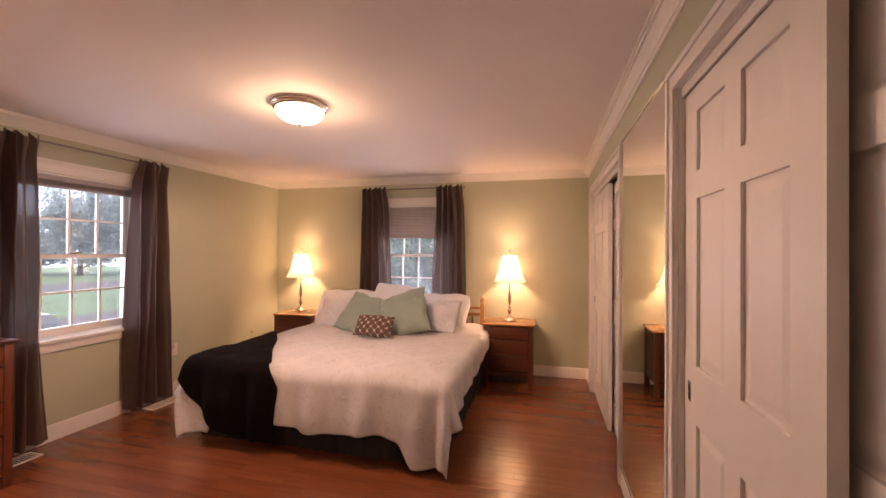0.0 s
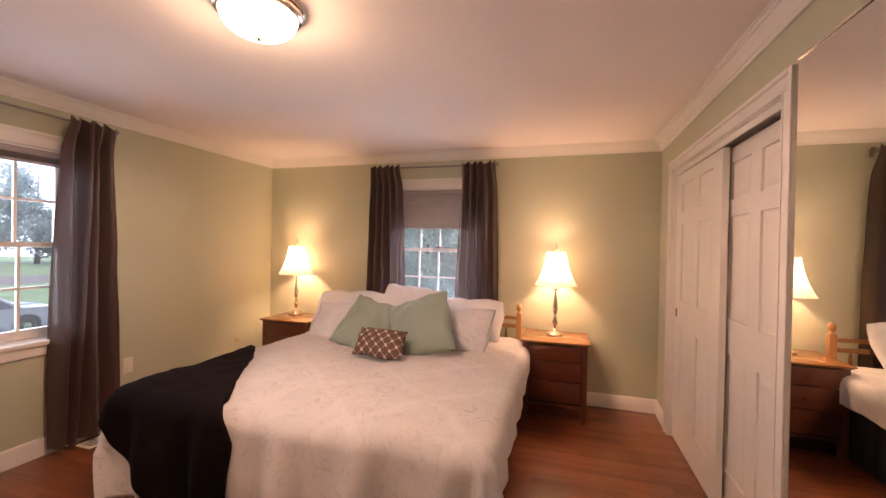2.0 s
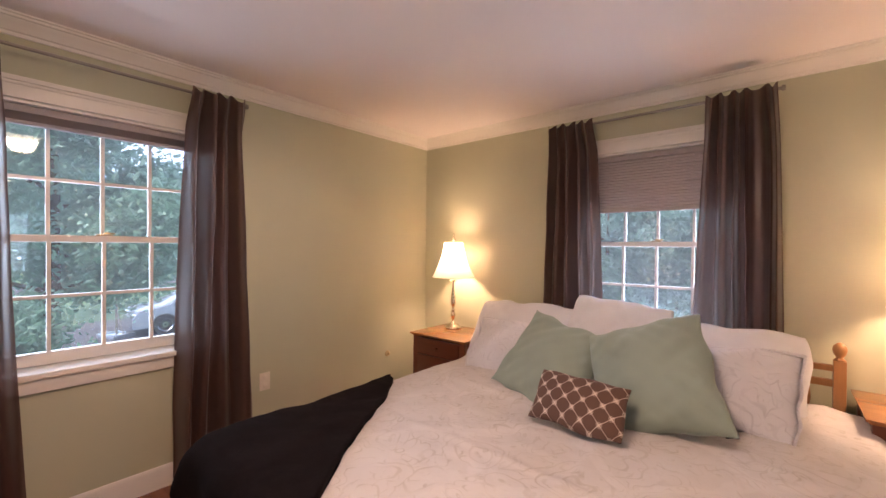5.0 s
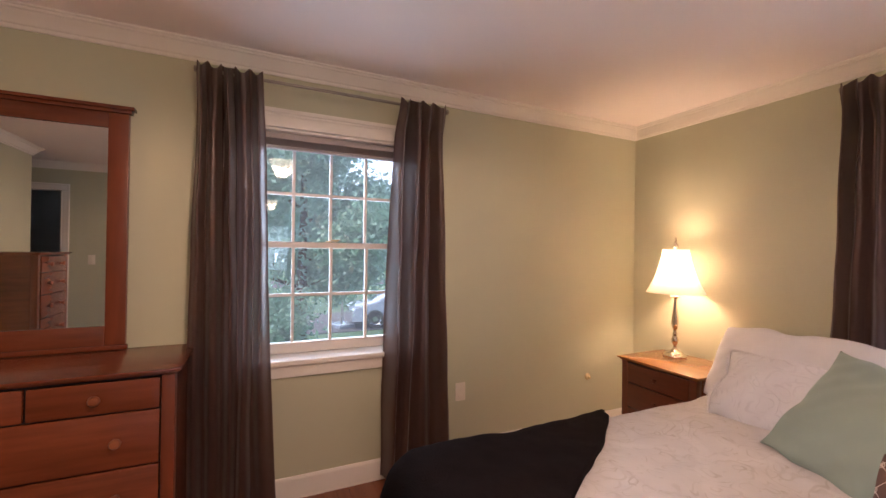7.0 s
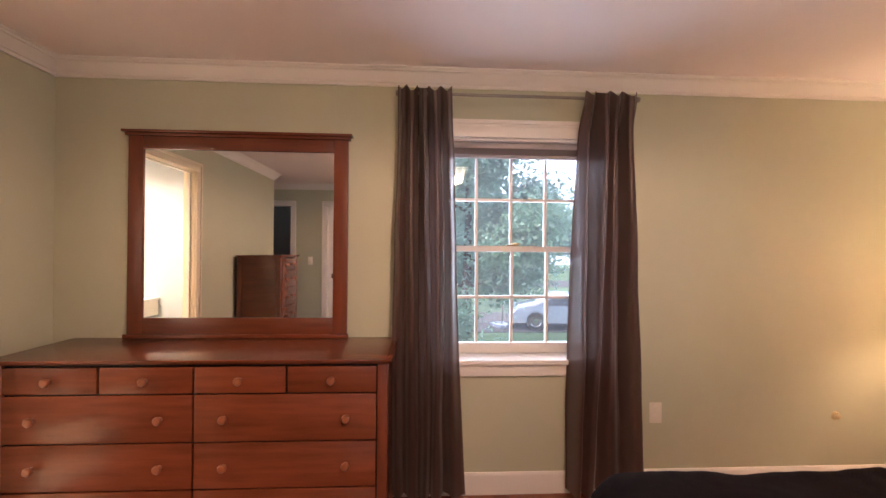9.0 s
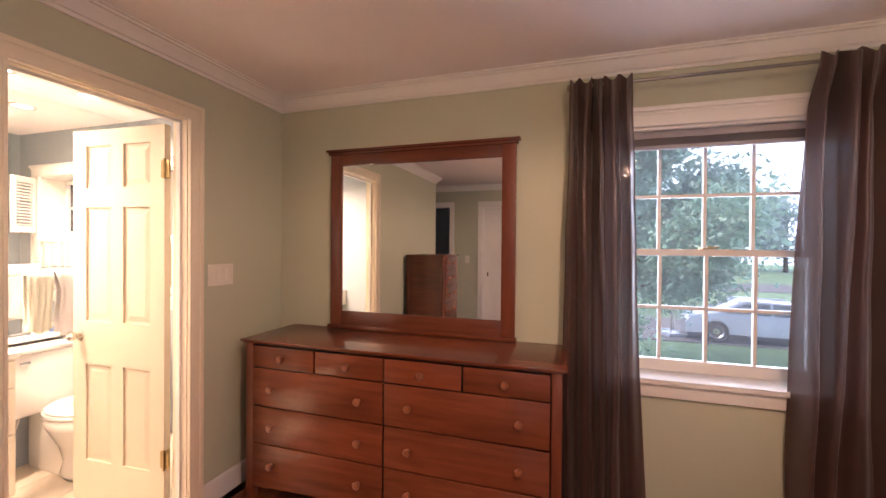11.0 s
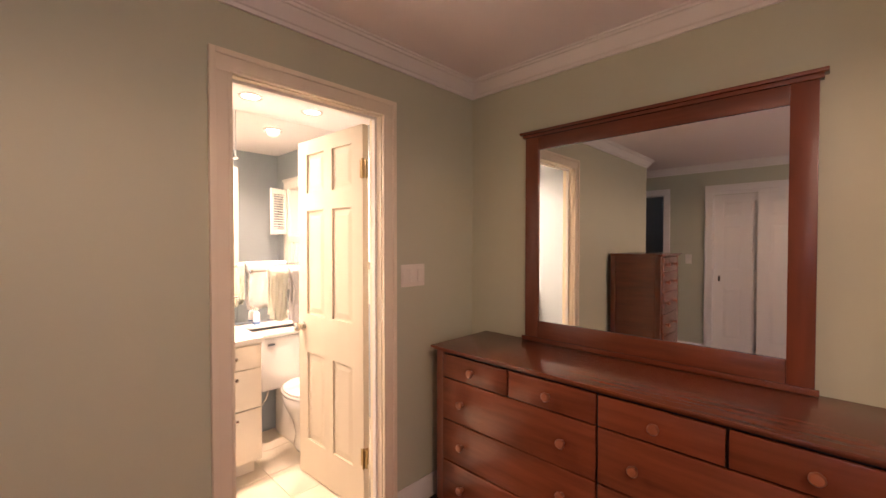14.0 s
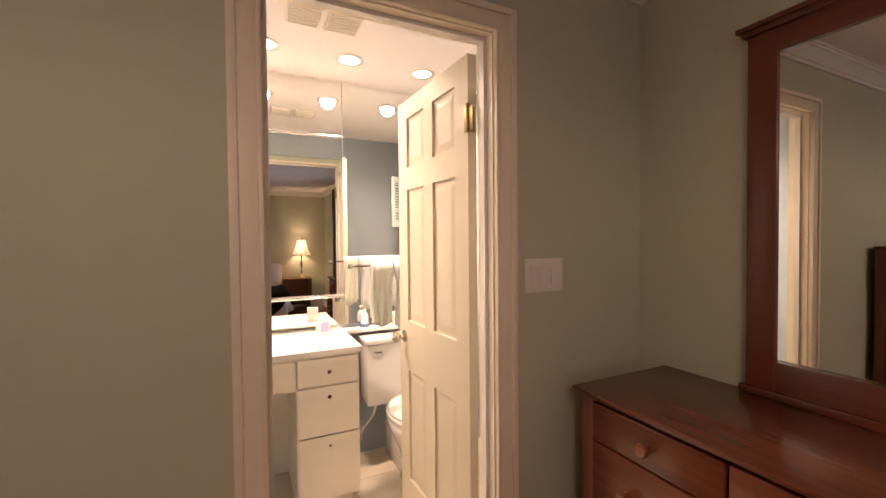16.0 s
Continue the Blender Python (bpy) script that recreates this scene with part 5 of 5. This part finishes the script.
for bx, by in BATH_LIGHTS:
    downlight(bx, by)
for x in (-3.36, -3.53):
    v = thing("ceiling_vent", "square white exhaust grille in the bathroom ceiling", "vent", pose(x, 0.52, BH2 - 0.001))
    part("vent_cover", boxes((-0.075, -0.09, -0.012, 0.075, 0.09, 0.0), bevel=0.004), LAMINATE, v)
    sl = mesh_of("slat", boxes((-0.065, -0.003, -0.016, 0.065, 0.003, -0.012)), LAMINATE)
    for k in range(9):
        part("slat", sl, LAMINATE, v, at=pose(0, -0.072 + 0.018 * k, 0))

# ---- outdoors ----
GZ = -1.5
bm = bmesh.new()
vs = [bm.verts.new(p) for p in ((-1500, -1500, GZ), (1500, -1500, GZ), (1500, 1500, GZ), (-1500, 1500, GZ))]
bm.faces.new(vs)
structure("ground", bm, GRASS, "mown green lawn reaching the horizon", "lawn")
bm = bmesh.new()
ring = [(95 * math.cos(2 * math.pi * k / 64), 95 * math.sin(2 * math.pi * k / 64)) for k in range(64)]
lo, hi = [bm.verts.new((x, y, GZ - 0.5)) for x, y in ring], [bm.verts.new((x, y, 60)) for x, y in ring]
for k in range(64):
    bm.faces.new((lo[k], hi[k], hi[(k + 1) % 64], lo[(k + 1) % 64]))
structure("backdrop", bm, BACKDROP, "pale hazy evening sky in the distance", "sky", smooth=0)
structure("road", boxes((-41.0, -140, GZ, -34.0, 140, GZ + 0.02)), ASPHALT, "grey asphalt street beyond the lawn", "road")
structure("driveway", boxes((-20.9, 3.6, GZ, -16.35, 30.0, GZ + 0.03)), ASPHALT, "grey asphalt driveway", "driveway")


def tree(x, y, h, crown, trunk, seed, leaf, count, label, low=0.25, spray=1.0):
    rng = random.Random(seed)
    t = thing("tree", label, "tree", pose(x, y, GZ), "garden trees")
    bm = tube([(0, 0, 0), (0.05, 0.02, h * 0.2), (0.0, 0.06, h * 0.45), (0.05, 0.0, h * 0.9)], [trunk, trunk * 0.8, trunk * 0.55, 0.02], 9)
    part("trunk", bm, BARK, t, smooth=0)
    tips = []
    for k in range(16):
        a, z0 = rng.uniform(0, 6.28), h * rng.uniform(low, 0.8)
        r = crown * rng.uniform(0.5, 0.95) * (1.15 - 0.6 * z0 / h)
        p = Vector((r * math.cos(a), r * math.sin(a), z0 + r * 0.45))
        part("limb", tube([(0.02, 0.02, z0), tuple(p * 0.5 + Vector((0, 0, z0 * 0.5 - 0.1))), tuple(p)], [trunk * 0.3, trunk * 0.18, 0.012], 6), BARK, t, smooth=0)
        tips.append((p, r))
    verts, faces = [], []
    for i in range(count):
        p, r = tips[rng.randrange(len(tips))]
        k = rng.random() ** 0.5
        base = p * rng.uniform(0.45, 1.05)
        base.z = p.z + (base.z - p.z) * 0.4
        c = base + Vector((rng.gauss(0, 0.30), rng.gauss(0, 0.30), rng.gauss(0, 0.26))) * crown * 0.42
        s = rng.uniform(0.028, 0.06) * (1 + crown * 0.10) * spray
        q = Euler((rng.uniform(-1, 1), rng.uniform(-1, 1), rng.uniform(0, 6.28))).to_matrix()
        n0 = len(verts)
        for dx, dy in ((-1, 0), (0, -0.55), (1, 0), (0, 0.55)):
            verts.append(c + q @ Vector((dx * s, dy * s, 0.25 * s * abs(dx))))
        faces += [(n0, n0 + 1, n0 + 2), (n0, n0 + 2, n0 + 3)]
    me = bpy.data.meshes.new("crown")
    me.from_pydata([tuple(v) for v in verts], [], faces)
    me.materials.append(leaf)
    cr = part("crown", me, leaf, t)
    return t


tree(-12.2, 4.3, 8.0, 2.7, 0.16, 1, LEAF, 60000, "leafy green maple close to the house", 0.08, 1.35)
tree(-21.5, 5.0, 8.0, 3.0, 0.2, 2, LEAF, 12000, "leafy green tree on the lawn", 0.3, 1.8)
belt = random.Random(8)
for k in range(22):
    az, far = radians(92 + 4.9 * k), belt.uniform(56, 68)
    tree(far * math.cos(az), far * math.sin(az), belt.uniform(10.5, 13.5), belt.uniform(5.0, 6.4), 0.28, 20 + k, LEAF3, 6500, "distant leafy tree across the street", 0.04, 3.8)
for k, (x, y, h, c) in enumerate(((-9.5, 24, 7, 3.4), (-5.0, 26, 8, 3.6), (-0.5, 25, 7.5, 3.4), (4.5, 27, 8, 3.8), (-14.5, 27, 8, 3.8), (9.5, 26, 8, 3.8))):
    tree(x, y, h, c, 0.22, 40 + k, LEAF2, 9000, "leafy tree at the back of the garden", 0.08, 2.4)


for k, (x, y, h, c) in enumerate(((-9.0, 17.5, 5.2, 2.4), (-6.2, 16.6, 4.6, 2.3), (-3.6, 17.2, 5.4, 2.5), (-0.8, 16.8, 4.8, 2.4), (2.0, 17.4, 5.2, 2.5), (4.8, 17.0, 5.0, 2.4))):
    tree(x, y, h, c, 0.12, 70 + k, LEAF2, 15000, "dense leafy hedge tree behind the garden", 0.03, 1.7)
tree(-2.9, 10.2, 2.2, 0.9, 0.05, 90, LEAF2, 7000, "small blue green shrub near the window", 0.03)


def car(m, label):
    c = thing("car", label, "car", m)
    prof = [(-2.2, 0.30), (-2.22, 0.66), (-2.05, 0.84), (-1.3, 0.89), (-0.75, 1.25), (0.65, 1.28), (1.35, 0.90), (2.05, 0.78), (2.2, 0.58), (2.2, 0.30)]
    bm = bmesh.new()
    rings = []
    for y, k in ((-0.86, 0.0), (-0.80, 1.0), (0.80, 1.0), (0.86, 0.0)):
        rings.append([bm.verts.new((x, y * (1 - 0.14 * max(0, z - 0.84) / 0.45), z - (0.03 if k == 0 else 0))) for x, z in prof])
    for a, b in zip(rings, rings[1:]):
        for i in range(len(prof)):
            j = (i + 1) % len(prof)
            bm.faces.new((a[i], a[j], b[j], b[i]))
    bm.faces.new(rings[0])
    bm.faces.new(list(reversed(rings[-1])))
    bmesh.ops.recalc_face_normals(bm, faces=bm.faces)
    part("body", bm, SILVER, c, smooth=30)
    for s in (-1, 1):
        for pts in ([(-1.15, 0.88), (-0.72, 1.20), (-0.06, 1.22), (-0.06, 0.88)], [(0.02, 0.88), (0.02, 1.22), (0.60, 1.22), (1.15, 0.91)]):
            bm = bmesh.new()
            q = [bm.verts.new((x, s * (0.872 - 0.12 * max(0, z - 0.84) / 0.45), z)) for x, z in pts]
            bm.faces.new(q)
            q2 = bmesh.ops.extrude_face_region(bm, geom=bm.faces[:])["geom"]
            for v in (e for e in q2 if isinstance(e, bmesh.types.BMVert)):
                v.co.y -= s * 0.02
            bmesh.ops.recalc_face_normals(bm, faces=bm.faces)
            part("side_window", bm, CARGLASS, c)
    for x in (-1.38, 1.38):
        for s in (-1, 1):
            w = part("wheel", lathe([(0.20, -0.09), (0.31, -0.10), (0.335, -0.07), (0.335, 0.07), (0.31, 0.10), (0.20, 0.09)], 28), TYRE, c, at=pose(x, s * 0.80, 0.335, 90))
            part("rim", lathe([(0, 0.085), (0.06, 0.095), (0.17, 0.075), (0.20, 0.10), (0.205, -0.05), (0, -0.05)], 20), CHROME, w, at=pose(0, 0, 0, 180 if s > 0 else 0))
    for s in (-1, 1):
        part("headlight", boxes((2.10, s * 0.62 - 0.16, 0.58, 2.205, s * 0.62 + 0.16, 0.70), bevel=0.02), CHROME, c)
        part("tail_light", boxes((-2.225, s * 0.66 - 0.12, 0.64, -2.15, s * 0.66 + 0.12, 0.78), bevel=0.02), BRASS, c)


car(pose(-17.3, 8.75, GZ + 0.03, 0, 0, -94), "silver parked car on the driveway")


st = thing("pole_stand", "low grey stand with a slim pole beside the driveway", "stand", pose(-17.3, 6.25, GZ, 0, 0, 20))
part("base", boxes((-0.42, -0.32, 0.0, 0.42, 0.32, 0.16), bevel=0.05), SILVER, st, "pale grey moulded base")
part("pole", tube([(0.0, 0.0, 0.16), (0.0, 0.02, 1.5)], 0.035, 10), ROD, st)
part("brace", tube([(0.32, 0.0, 0.14), (0.0, 0.015, 0.85)], 0.018, 8), ROD, st)


# ---- floorboards and tiles ----
rng = random.Random(4)
BWD = 0.0705
lens_ = (0.55, 0.75, 0.95, 1.15)
board = {L: mesh_of("plank", boxes((0.0003, 0.0003, -0.012, L - 0.0003, BWD - 0.0003, 0.0), bevel=0.0006), FLOOR) for L in lens_}
rest_v, rest_f, made = [], [], 0


def loose(x0, y0, x1, y1):
    n0 = len(rest_v)
    g = 0.0004
    rest_v.extend([(x0 + g, y0 + g, -0.012), (x1 - g, y0 + g, -0.012), (x1 - g, y1 - g, -0.012), (x0 + g, y1 - g, -0.012), (x0 + g, y0 + g, 0), (x1 - g, y0 + g, 0), (x1 - g, y1 - g, 0), (x0 + g, y1 - g, 0)])
    rest_f.extend([tuple(n0 + k for k in f) for f in ((4, 5, 6, 7), (0, 1, 5, 4), (1, 2, 6, 5), (2, 3, 7, 6), (3, 0, 4, 7))])


def lay(xa, xb, ya, yb, keep):
    global made
    y = ya
    while y < yb - 0.01:
        x = xa - rng.uniform(0, 0.5)
        y1 = min(y + BWD, yb)
        while x < xb:
            L = rng.choice(lens_)
            if keep(x + L / 2, y) and x >= xa and x + L <= xb and y1 - y > BWD - 0.001 and made < 300:
                part("plank", board[L], FLOOR, floor, at=pose(x, y, 0))
                made += 1
            else:
                loose(max(x, xa), y, min(x + L, xb), y1)
            x += L
        y = y1


lay(XW, 0.28, YS - 0.06, YN, lambda x, y: -3.2 < x < -0.6 or y < 4.0)
lay(XC, XE, YB, YS - 0.06, lambda x, y: False)
lay(XE, 0.9, -0.6, YS - 0.06, lambda x, y: False)
me = bpy.data.meshes.new("planks")
me.from_pydata(rest_v, [], rest_f)
FLOORB = mat("red_brown_floorboard_rest", (0.20, 0.058, 0.024), 0.26, var=0.16, scale=9, bump=0.05, bump_scale=40, stretch=(0.35, 6, 6), coat=0.35)
isl = FLOORB.node_tree.nodes.new("ShaderNodeNewGeometry")
bnode, src = base_link(FLOORB)
sc = FLOORB.node_tree.nodes.new("ShaderNodeVectorMath")
sc.operation = "SCALE"
FLOORB.node_tree.links.new(src, sc.inputs[0])
FLOORB.node_tree.links.new(math_node(FLOORB, "ADD", math_node(FLOORB, "MULTIPLY", isl.outputs["Random Per Island"], 0.36), 0.82), sc.inputs["Scale"])
FLOORB.node_tree.links.new(sc.outputs[0], bnode.inputs["Base Color"])
me.materials.append(FLOORB)
pl = part("planks", me, FLOORB, floor)
tagged(pl, kind="stuff")
tile = mesh_of("tile", boxes((0.0015, 0.0015, -0.008, 0.3035, 0.3035, 0.0), bevel=0.0015), TILE)
for i in range(8):
    for j in range(5):
        part("tile", tile, TILE, bath_floor, at=pose(-4.55 + 0.305 * i, -0.21 + 0.305 * j, 0))
